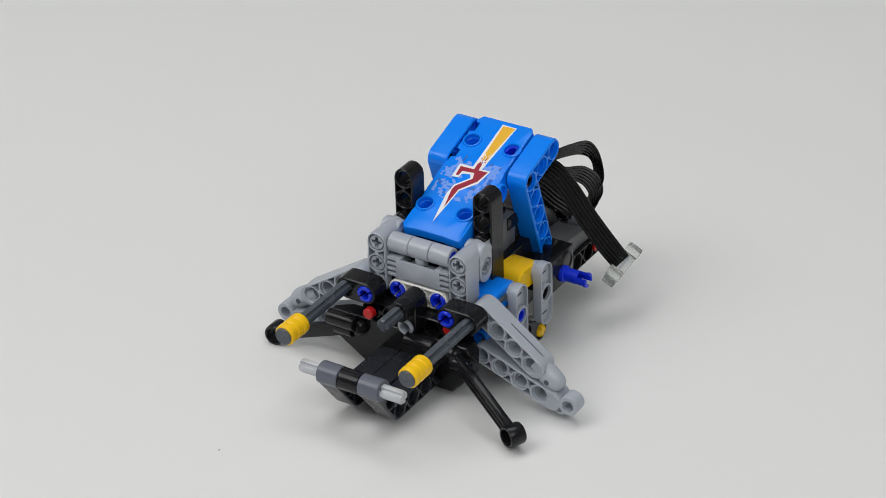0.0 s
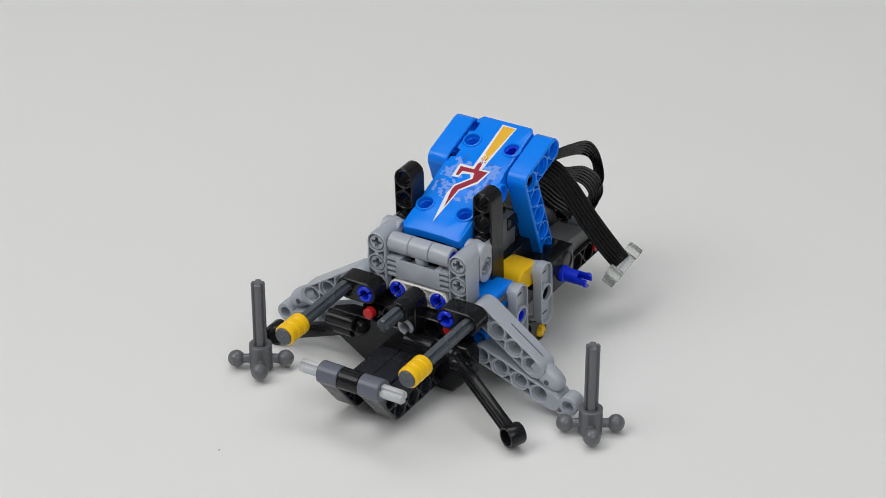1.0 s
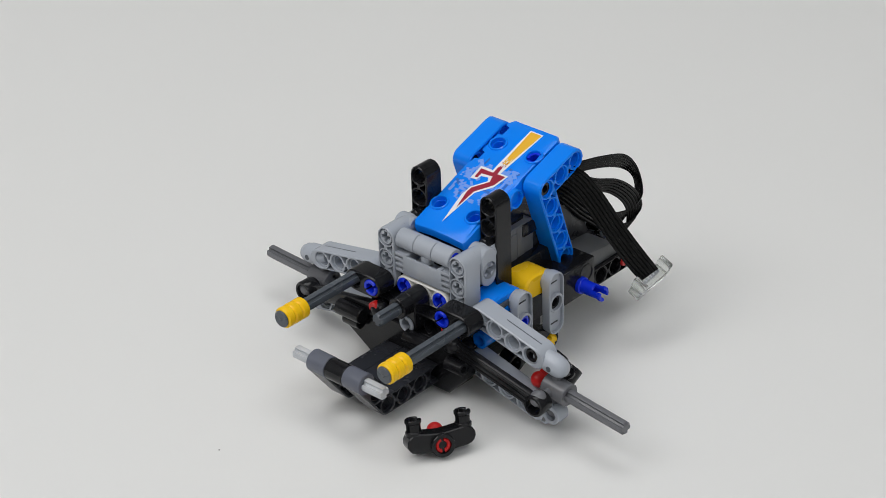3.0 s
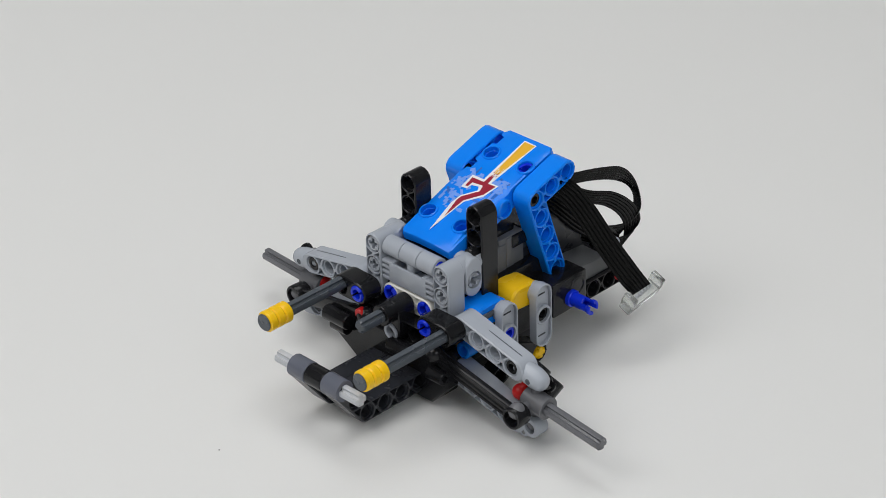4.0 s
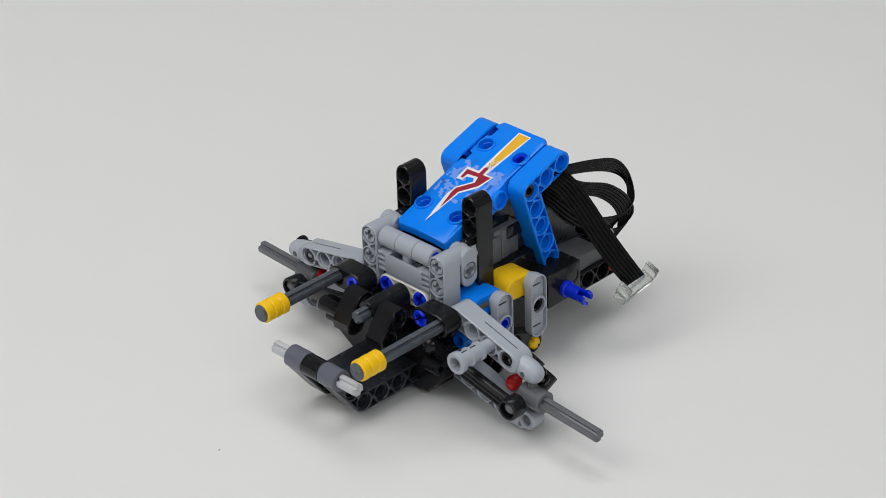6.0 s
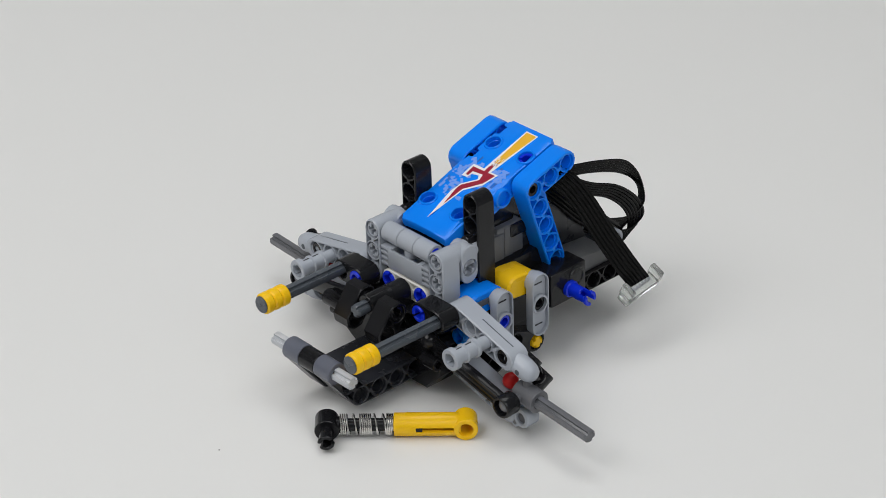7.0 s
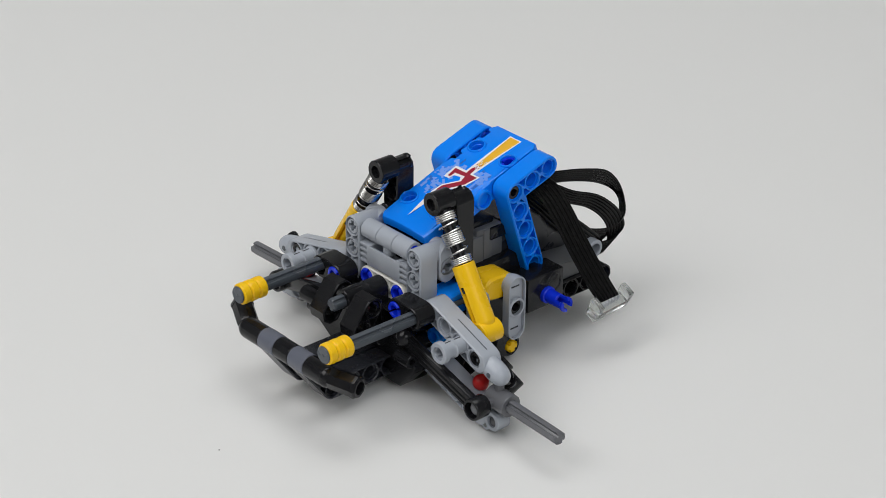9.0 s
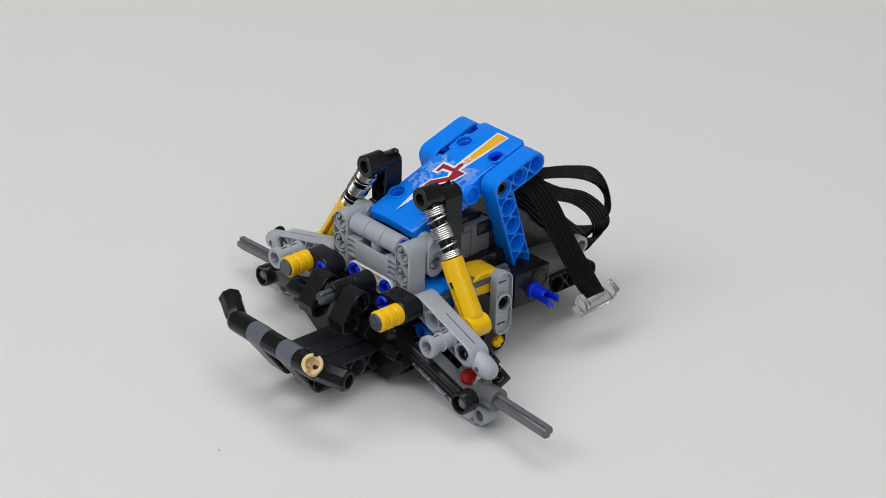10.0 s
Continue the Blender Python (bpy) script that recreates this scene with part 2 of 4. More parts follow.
def coil(r, wire, zs_turns):
    """A wound spring round local z; zs_turns: (height, turns so far) pairs."""
    bm = bmesh.new()
    rows = []
    for (z0, k0), (z1, k1) in zip(zs_turns, zs_turns[1:]):
        n = max(2, int((k1 - k0) * 18))
        for i in range(n):
            z, k = z0 + (z1 - z0) * i / n, k0 + (k1 - k0) * i / n
            a = 2 * math.pi * k
            o, u = Vector((math.cos(a), math.sin(a), 0)), Vector((0, 0, 1))
            rows.append([bm.verts.new(o * r + u * z + o * wire * math.cos(b) + u * wire * math.sin(b)) for b in (0, 1.257, 2.513, 3.77, 5.027)])
    for a, b in zip(rows, rows[1:]):
        skin(bm, a, b)
    bm.faces.new(rows[0])
    bm.faces.new(rows[-1][::-1])
    bmesh.ops.recalc_face_normals(bm, faces=bm.faces)
    return bm


def join(*bms):
    """Several welded shapes as one mesh."""
    out = bmesh.new()
    for b in bms:
        me = bpy.data.meshes.new("tmp")
        b.to_mesh(me)
        b.free()
        out.from_mesh(me)
        bpy.data.meshes.remove(me)
    return out


def moved(bm, m):
    bm.transform(m)
    return bm


def mesh_of(name, bm, mat):
    me = bpy.data.meshes.new(name)
    bm.transform(Matrix.Scale(S, 4))
    bm.to_mesh(me)
    bm.free()
    me.materials.append(mat)
    me.shade_smooth()
    me.set_sharp_from_angle(angle=radians(32))
    return me


def part(name, bm, mat, parent, label="", m=None):
    """Links bm as one mesh under parent. m: where its own origin lies in the parent, in studs."""
    ob = new(name, mesh_of(name, bm, mat))
    ob.parent = parent
    if m is not None:
        ob.matrix_basis = studs(m)
    return tagged(ob, label)


def studs(m):
    m = m.copy()
    m.translation = m.translation * S
    return m


# ---- the room ----
def sheet(name, x0, x1, y0, y1, z0, z1, mat, label, category):
    bm = bmesh.new()
    bmesh.ops.create_cube(bm, size=1)
    bm.transform(at((x0 + x1) / 2, (y0 + y1) / 2, (z0 + z1) / 2) @ Matrix.Diagonal((x1 - x0, y1 - y0, z1 - z0, 1)))
    me = bpy.data.meshes.new(name)
    bm.to_mesh(me)
    bm.free()
    me.materials.append(mat)
    return tagged(new(name, me), label, category, kind="structure")


sheet("table_top", -1.6, 1.6, -0.4, 2.2, -0.03, 0.0, PAPER, "smooth white table top under soft even light", "table top")
sheet("floor", -2.5, 2.5, -2.5, 3.0, -0.80, -0.75, WALL, "plain pale floor below the table", "floor")
sheet("wall_north", -2.6, 2.6, 3.0, 3.1, -0.8, 2.4, WALL, "plain white wall behind the table", "wall")
sheet("wall_south", -2.6, 2.6, -2.6, -2.5, -0.8, 2.4, WALL, "plain white wall facing the table", "wall")
sheet("wall_west", -2.6, -2.5, -2.5, 3.0, -0.8, 2.4, WALL, "plain white wall beside the table", "wall")
sheet("wall_east", 2.5, 2.6, -2.5, 3.0, -0.8, 2.4, WALL, "plain white wall beside the table", "wall")
sheet("ceiling", -2.6, 2.6, -2.6, 3.1, 2.4, 2.5, WALL, "plain white ceiling", "ceiling")

# ---- the toy chassis ----
chassis = tagged(new("toy_chassis"), "half-built toy truck chassis of blue, grey and black beams", "toy vehicle", kind="thing")


def put(name, bm, mat, m, label="", parent=None):
    return part(name, moved(bm, m), mat, parent or chassis, label)


def front_block():
    for x in (-2, 2):
        put("axle_beam", beam([(x, 1), (x, -1)], [(x, 1), (x, 0), (x, -1)], crosses=((x, 1), (x, 0), (x, -1))), GREY, at(0, 0.5, 0) @ XZ, "light grey beam with cross-shaped holes")
    for k in (-1, 0, 1):
        put("bush", tube(0.44, 0.3, k - 0.49, k + 0.49), GREY, at(0, 0.5, 1) @ ALONG["X"], "smooth light grey tube")
    put("pin", rod(0.3, 1.35, 1.5), PIN_BLUE, at(0, 0.5, 1) @ ALONG["X"], "blue pin")
    ribs = [block(s * 1.28 - 0.24, s * 1.28 + 0.24, 0.06, 0.5, z - 0.07, z + 0.07, 0.02) for s in (-1, 1) for z in (-0.36, -0.1, 0.16, 0.4)]
    put("grille_block", join(block(-1.08, 1.08, 0.05, 0.18, -0.46, 0.43, 0.03), block(-1.5, 1.5, 0.3, 0.9, -0.46, 0.05, 0.02), *[block(x - 0.12, x + 0.12, 0.055, 0.9, 0.0, 0.5, 0.03) for x in (-0.96, 0.96)], *ribs), GREY, FLAT, "grey block with ribbed ends")
    put("spacer", rod(0.3, 0.3, 0.7), GREY, at(-0.05, 0.5, 0))
    put("white_beam", beam([(-1, -1), (0, -1), (1, -1)]), WHITE, at(0, 0.5, 0) @ XZ, "white beam with three holes")
    for x in (-1, 1):
        put("pin", split_pin(0.52, 0.32, 0.375, 70, 0.21, 9), PIN_BLUE, at(x, 0.45, -1) @ turn(90, "X"), "blue friction pin")
    for x in (-2, 2):
        put("side_connector", join(moved(beam([(1.5, 0.98), (1.5, 0.1)], [(1.5, 0.4)], crosses=((1.5, 0.4),), depth=0.9, slot=(0.3, 0.12)), at(x + 0.05 * x / 2, 0, 0) @ YZ),
            moved(rod(0.44, 0.9, 2.2), at(x, 0, 1) @ ALONG["Y"])), GREY, FLAT, "light grey connector with cross hole")


def holders():
    for x in (-1, 1):
        put("holder_beam", beam([(2 * x, -1), (3 * x, -1)], pockets=False, r=0.5), BLACK, at(0, -0.5, 0) @ XZ, "black two-hole holder")
        put("pin", split_pin(0.52, 0.32, 0.375, 30, 0.21, 9), PIN_BLUE, at(2 * x, -0.53, -1) @ turn(90, "X"), "blue friction pin")
        put("pin", rod(0.25, 0, 0.34), RED, at(1.8 * x, -0.82 if x < 0 else -0.25, -1.85) @ turn(90, "X"), "red pin")
    put("hub_beam", beam([(0, -1), (0, -2)], pockets=False, r=0.49), BLACK, at(0, -0.5, 0) @ XZ, "black two-hole beam")
    put("axle", cross_axle(3.2), DARK, at(0, -2.75, -1) @ ALONG["Y"], "dark grey cross axle")
    put("hub", tube(0.47, 0.3, -1.55, -0.9), BLACK, at(0, 0, -1) @ ALONG["Y"])
    put("pin", split_pin(0.52, 0.32, 0.375, 110, 0.23, 13), GREY, at(0, -0.55, -2) @ turn(90, "X"), "light grey pin end")
    put("cross_beam", beam([(k, -2) for k in (-2, -1, 0, 1, 2)]), BLACK, at(0, -0.1, 0) @ XZ, "black cross beam")
    put("cross_beam", beam([(k, -3) for k in (-2, -1, 0, 1, 2)]), BLACK, at(0, 0.2, 0) @ XZ, "black cross beam")
    keel = [(-2.05, -4.75), (2.05, -4.75), (2.95, -3.75), (3.0, -2.7), (2.8, -2.35), (-3.2, -2.35), (-4.2, -2.7), (-4.2, -3.25)]
    put("keel_plate", moved(prism(keel, 0.0, 0.75, 0.05), XZ), BLACK, FLAT, "black wedge-shaped keel plate")
    for x in (-3.1, 0.8):
        put("rack_rod", moved(rod(0.36, x - 0.7, x + 0.7), at(0, -1.15, -2.5) @ ALONG["X"]), BLACK, FLAT, "black rack rod")
    for x in (-3.1, 2.7):
        put("rack_end", moved(tube(0.3, 0.15, x - 0.45, x + 0.45), at(0, -1.0, -3.0) @ ALONG["X"]), BLACK, FLAT)


def uprights():
    for x, top in ((-1.85, 3.1), (2, 2.97)):
        put("upright", beam([(x, top), (x, top - 5)], [(x, top - k) for k in range(6)]), BLACK, at(0, 2.5, 0) @ XZ, "black upright beam")
        put("pin", rod(0.29, 1.7, 3.1), BLACK, at(x, 0, 1.3) @ ALONG["Y"])


TILT = 18.3
PANEL = at(0, 2.3, 2.02) @ turn(TILT, "X")


def hood():
    """The hood panel in its own slope: y up the slope, z out of it."""
    edge = [(-1.36, -1.3), (-0.5, -1.3), (0.5, -1.3), (1.36, -1.3), (1.47, -1.12), (1.47, 2.55), (1.4, 2.75), (1.4, 5.3), (1.2, 5.56), (-1.2, 5.56), (-1.4, 5.3),
            (-1.4, 5.2), (-1.17, 5.14), (-1.17, 4.62), (-1.4, 4.56), (-1.4, 3.5), (-1.2, 3.44), (-1.2, 2.98), (-1.4, 2.92), (-1.4, 2.75), (-1.47, 2.55), (-1.47, -1.12)]
    bores = ((-0.97, 0.04), (0.99, 0.02), (-0.93, 4.03), (1.05, 4.04))

    def inset(k):
        return [(x - k * (1 if x > 0 else -1), y - k * (1 if y > 2 else -1)) for x, y in edge]

    bm = bmesh.new()
    rims = [loop(bm, inset(k), z) for k, z in ((0.1, 0.0), (0.03, -0.035), (0.0, -0.11), (0.0, -0.85), (0.14, -0.85), (0.14, -0.78))]
    for a, b in zip(rims, rims[1:]):
        skin(bm, a[0], b[0])
    rings = [loop(bm, ring(x, y, 0.34), 0.0) for x, y in bores]
    cap(bm, [rims[0], *rings])
    cap(bm, [rims[-1], *[loop(bm, ring(x, y, 0.34), -0.78) for x, y in bores]])
    bmesh.ops.recalc_face_normals(bm, faces=bm.faces)
    for v in bm.verts:
        side = abs(v.co.x) > 0.7
        if v.co.y < -1.15 and v.co.z < -0.25:
            v.co.z = -0.42
        if v.co.y < -0.4:
            v.co.z -= (0.22 if side else 0.13) * ((-0.4 - v.co.y) / 0.9) ** 1.5
    body = part("hood", bm, BLUE, chassis, "glossy blue hood panel", PANEL)
    for x, y in bores:
        part("pin_socket", moved(lathe([(0.29, -1.2), (0.3, -0.18), (0.325, -0.16), (0.335, 0.04), (0.36, 0.065), (0.4, 0.06), (0.43, 0.025), (0.44, -0.05), (0.34, -1.2), (0.29, -1.2)]), at(x, y, 0)), BLUE, body)
    part("pin", moved(split_pin(0.76, 0.29, 0.345, 40, 0.2, 14), at(1.05, 4.04, -0.8)), PIN_BLUE, body, "dark blue pin in a hood socket")
    part("pin_socket", moved(tube(0.44, 0.33, 1.4, 1.66), at(0, 1.95, -0.42) @ ALONG["X"]), BLUE, body)
    part("pin_socket", moved(tube(0.44, 0.33, 1.4, 1.6), at(0, 0.95, -0.5) @ ALONG["X"]), BLUE, body)

    def ink(name, mat, polys, z, label):
        b = bmesh.new()
        for poly in polys:
            lo, hi = loop(b, poly, 0.003), loop(b, poly, z)
            skin(b, lo[0], hi[0])
            cap(b, [hi])
        bmesh.ops.recalc_face_normals(b, faces=b.faces)
        part(name, b, mat, body, label)

    bolt = [(-0.12, -0.8), (0.06, 1.16), (0.63, 1.81), (0.79, 2.59), (0.37, 2.59), (0.61, 5.28), (-0.1, 5.29), (-0.09, 2.62), (-0.73, 2.6), (-0.7, 1.82), (-0.39, 1.85), (-0.33, 2.1), (0.02, 2.17), (0.15, 1.98), (-0.34, 1.4), (-0.4, 0.84)]
    ink("decal_outline", INK_WHITE, [bolt], 0.012, "white printed outline of a lightning stroke")
    stroke = [(-0.56, 1.95), (-0.43, 1.96), (-0.41, 2.24), (0.16, 2.3), (0.26, 1.97), (-0.26, 1.35), (-0.29, 1.1), (-0.09, 0.12), (-0.01, 1.21), (0.55, 1.9), (0.7, 2.51), (0.26, 2.49), (0.22, 2.9), (0.03, 2.95), (0.04, 2.49), (-0.62, 2.47)]
    ink("decal_stroke", INK_RED, [stroke], 0.02, "crimson printed lightning stroke")
    ink("decal_stripe", INK_YELLOW, [[(0.05, 3.12), (0.31, 3.12), (0.55, 5.22), (-0.03, 5.22)]], 0.02, "amber printed stripe")
    rng = random.Random(4)
    for name, mat, count, z in (("decal_camouflage", INK_DEEP, 26, 0.0035), ("decal_camouflage", INK_PALE, 44, 0.0065)):
        b = bmesh.new()
        for i in range(count):
            s, q = rng.choice((-1, 1)), rng.uniform(0.0, 1.0)
            x, y = s * rng.uniform(0.28, 1.12), rng.uniform(0.75, 2.95)
            if abs(x) > 0.55 and y < 0.95:
                y += 0.6
            dx, dy = rng.choice(((1, 0.0), (0.7, 0.7), (0.7, -0.7), (0.0, 1.0)))
            half, w = rng.uniform(0.1, 0.26), rng.uniform(0.045, 0.085)
            px, py = -dy * w, dx * w
            quad = [(x + dx * half * a + px * c, y + dy * half * a + py * c) for a, c in ((-1, -1), (0.75, -1), (1, 1), (-0.8, 1))]
            if all(abs(p[0]) < 1.33 for p in quad):
                cap(b, [loop(b, quad, z + 0.00004 * i)])
        tagged(part(name, b, mat, body, "angular printed shards"), kind="stuff")
    for name, mat, tries, box in (("decal_mottle", INK_PALE, 62, None), ("decal_speckle", INK_WHITE, 10, 1), ("decal_speckle", INK_RED, 8, 2)):
        b = bmesh.new()
        for i in range(tries):
            if box is None:
                a, q = rng.uniform(0, 2 * math.pi), rng.uniform(0.6, 1.0)
                x, y = 1.28 * q * math.cos(a), 1.75 + 1.25 * q * math.sin(a)
                w, d = rng.choice(((0.05, 0.05), (0.05, 0.05), (0.1, 0.05), (0.05, 0.1), (0.1, 0.1)))
                if abs(x) > 0.55 and y < 0.65:
                    continue
                z = 0.0085 + 0.00002 * i
            else:
                x, y, w, d, z = rng.uniform(0.05, 0.3), rng.uniform(2.9, 3.45), 0.025, 0.03, 0.023 + 0.001 * box
            x, y = round(x / 0.05) * 0.05, round(y / 0.05) * 0.05
            if abs(x) + w < 1.3:
                cap(b, [loop(b, [(x - w, y - d), (x + w, y - d), (x + w, y + d), (x - w, y + d)], z)])
        tagged(part(name, b, mat, body, "scattered small printed squares"), kind="stuff")
    for s in (-1, 1):
        line = [(5, -0.42), (3, -0.42), (3, -4.42)]
        holes = [(5, -0.42), (4, -0.42), (3, -0.42), (3, -1.42), (3, -2.42), (3, -3.42), (3, -4.42)]
        part("corner_beam", moved(beam(line, holes, r=0.5), at(2.02 if s > 0 else -1.93, 0, 0) @ YZ), BLUE, chassis, "blue angled beam with holes", PANEL)
        part("pin", moved(tube(0.31, 0.17, -0.38, 0.38), at(1.98 * s, 3, -0.42) @ ALONG["X"]), BLACK, chassis, "black pin end", PANEL)


def rear():
    put("motor", join(block(-1.6, 1.6, 3.9, 5.4, -3.2, 0.85, 0.06), block(-1.68, 1.68, 3.15, 4.25, -3.2, 0.6, 0.05), block(-1.64, 1.64, 4.3, 4.75, -3.2, 0.78, 0.03)), MOTOR, FLAT, "mid grey motor housing")
    put("motor_cap", join(block(-1.2, 1.3, 3.3, 5.2, 0.6, 1.15, 0.15), block(0.6, 1.7, 4.6, 5.6, 0.2, 0.8, 0.1)), BLACK, FLAT, "black motor cap")
    put("hub_housing", moved(prism([(5.4, 0.9), (6.9, 0.75), (7.9, 0.2), (8.9, -0.5), (9.3, -1.7), (10.2, -2.1), (10.2, -3.3), (5.4, -3.3)], -1.5, 1.5), YZ), SHADE, FLAT, "charcoal sloping housing")
    put("rear_cover", moved(prism([(7.5, -1.45), (9.2, -1.6), (9.9, -2.3), (7.5, -2.3)], 1.3, 2.9), YZ), MOTOR, FLAT, "grey sloped cover")
    put("lug", join(block(-0.6, 1.0, 9.0, 9.6, -0.9, 0.35, 0.15)), SHADE, FLAT)
    for s in (-1, 1):
        put("rear_bracket", join(moved(beam([(6.9, -1.95)], r=0.48, pockets=False, bore=0.28), at(2.85 * s, 0, 0) @ YZ), block(2.7 * s - 0.6, 2.7 * s + 0.6, 5.4, 7.5, -2.95, -1.35, 0.08)), BLACK, FLAT, "black bracket with pin hole")
        put("pin", join(moved(rod(0.38, 3.2, 3.5), ALONG["X"]), moved(tube(0.31, 0.19, 3.45, 4.12), ALONG["X"]), moved(split_pin(0.5, 0.305, 0.345, 118, 0.19, 30), at(4.1, 0, 0) @ ALONG["X"])), PIN_BLUE, at(0, 6.5, -2.35) @ (turn(180, "Z") if s < 0 else FLAT), "bright blue friction pin")
        put("rear_beam", beam([(7.2 + k, -2.75) for k in range(4)]), BLACK, at(2.6 * s, 0, 0) @ YZ, "black beam with holes")
        put("pin", rod(0.2, 3.05 if s > 0 else -3.2, 3.2 if s > 0 else -3.05), RED, at(0, 9.75, -2.75) @ ALONG["X"], "red pin end")
    put("bush", tube(0.44, 0.28, -2.6, 2.3), GREY, at(0, 10.4, -1.9) @ ALONG["X"], "grey tube end")


def side_frames():
    for s in (-1, 1):
        put("short_beam", beam([(3.5, -1.12), (4.25, -1.19)], [], r=0.54, depth=1.28, edge=0.09), YELLOW, at(2.56 * s, 0, 0) @ YZ, "yellow beam end")
        put("short_beam", beam([(1.3, -1.1), (2.25, -1.1)], [], r=0.52, depth=1.26, edge=0.09), BLUE, at(2.55 * s, 0, 0) @ YZ, "blue beam end")
        for y, n in ((4.38, 3), (2.3, 3)):
            put("link_plate", beam([(y, -1.1), (y, -3.15)], [(y, -2.1)], r=0.48, depth=0.28, bore=0.36), GREY, at(3.42 * s, 0, 0) @ YZ, "light grey plate with round hole")
            put("plate_rim", join(moved(tube(0.45, 0.345, 3.5, 3.72), at(0, y, -2.1) @ (ALONG["X"] if s > 0 else turn(180, "Z") @ ALONG["X"])),
                moved(edge_wall([(y, -1.1), (y, -3.15)], 0.485, 0.075, -0.17, 0.17), at(3.56, 0, 0) @ YZ if s > 0 else at(-3.56, 0, 0) @ turn(180, "Z") @ at(0, -2 * y, 0) @ YZ)), GREY, FLAT)
            # No slot is cut: dark blocks on the plate paint its shade.
            put("slot", join(*[block(3.55 * s - 0.03, 3.55 * s + 0.03, y - 0.22, y + 0.22, z - 0.035, z + 0.035, 0.01) for z in (-1.12, -3.13)]), SHADE, FLAT)
            put("spacer", rod(0.45, 3.06, 3.5), GREY, at(0, y - 0.02, -1.12) @ (ALONG["X"] if s > 0 else turn(180, "Z") @ ALONG["X"]))
        put("pin", join(tube(0.33, 0.2, 3.2, 3.66), rod(0.2, 3.2, 3.35)), PIN_BLUE, at(0, 2.3, -2.1) @ (ALONG["X"] if s > 0 else turn(180, "Z") @ ALONG["X"]), "blue pin end")
        put("pin", join(tube(0.33, 0.2, 3.2, 3.6), rod(0.2, 3.2, 3.35)), BLACK, at(0, 4.38, -2.1) @ (ALONG["X"] if s > 0 else turn(180, "Z") @ ALONG["X"]))
        put("lower_beam", beam([(2.0, -4.2), (3.2, -3.6), (4.4, -4.1)], r=0.5, depth=0.7), BLACK, at(3.05 * s, 0, 0) @ YZ, "black beam on the lower frame")
        put("axle", cross_axle(0.5), YELLOW, at(3.0 * s - 0.0, 4.4, -4.1) @ (ALONG["X"] if s > 0 else turn(180, "Z") @ ALONG["X"]), "yellow cross axle end")
        put("pin_sleeve", tube(0.37, 0.25, 0.0, 0.9), BLUE, at(2.66 * s, 1.45, -2.55) @ turn(90, "X"), "blue pin sleeve")
        put("side_wall", block(1.55 * s - 0.5, 1.55 * s + 0.5, 0.4, 6.6, -3.9, -0.6, 0.08), BLACK, FLAT, "black inner frame")
    put("floor_beam", join(block(-2.1, 2.1, -0.25, 0.8, -4.75, -3.1, 0.08), block(-1.9, 1.9, 0.8, 5.5, -4.6, -3.2, 0.08)), BLACK, FLAT, "black base frame")
    put("inner_block", block(-1.4, 1.4, 1.0, 3.3, -3.2, 0.9, 0.1), BLACK, FLAT)


def bumper():
    line = [(-5.05, -2.35), (-3.85, -3.95), (-0.85, -3.95)]
    d = Vector((1.2, -1.6)).normalized()
    holes = [(-5.05 + d.x, -2.35 + d.y), (-3.85, -3.95), (-2.85, -3.95), (-1.85, -3.95), (-0.85, -3.95)]
    for x in (-1, 1):
        put("bumper_beam", beam(line, holes, r=0.47), SHADE, at(x, 0, 0) @ YZ, "charcoal bent beam")
        put("bumper_sleeve", tube(0.485, 0.28, x - 0.495, x + 0.495), BUMP_DARK, at(0, -5.05, -2.35) @ ALONG["X"], "dark grey sleeve")
    put("middle_beam", beam([(-3.4, -3.9), (-0.85, -3.9)], [(-2.85, -3.9), (-1.85, -3.9), (-0.85, -3.9)], r=0.46), SHADE, at(0, 0, 0) @ YZ, "charcoal beam")
    put("bush", tube(0.47, 0.28, -0.49, 0.49), BLACK, at(0, -5.05, -2.35) @ ALONG["X"], "black tube on the bumper axle")
    put("bumper_axle", cross_axle(5.0), TIN, at(-2.5, -5.05, -2.35) @ ALONG["X"], "pale grey cross axle")


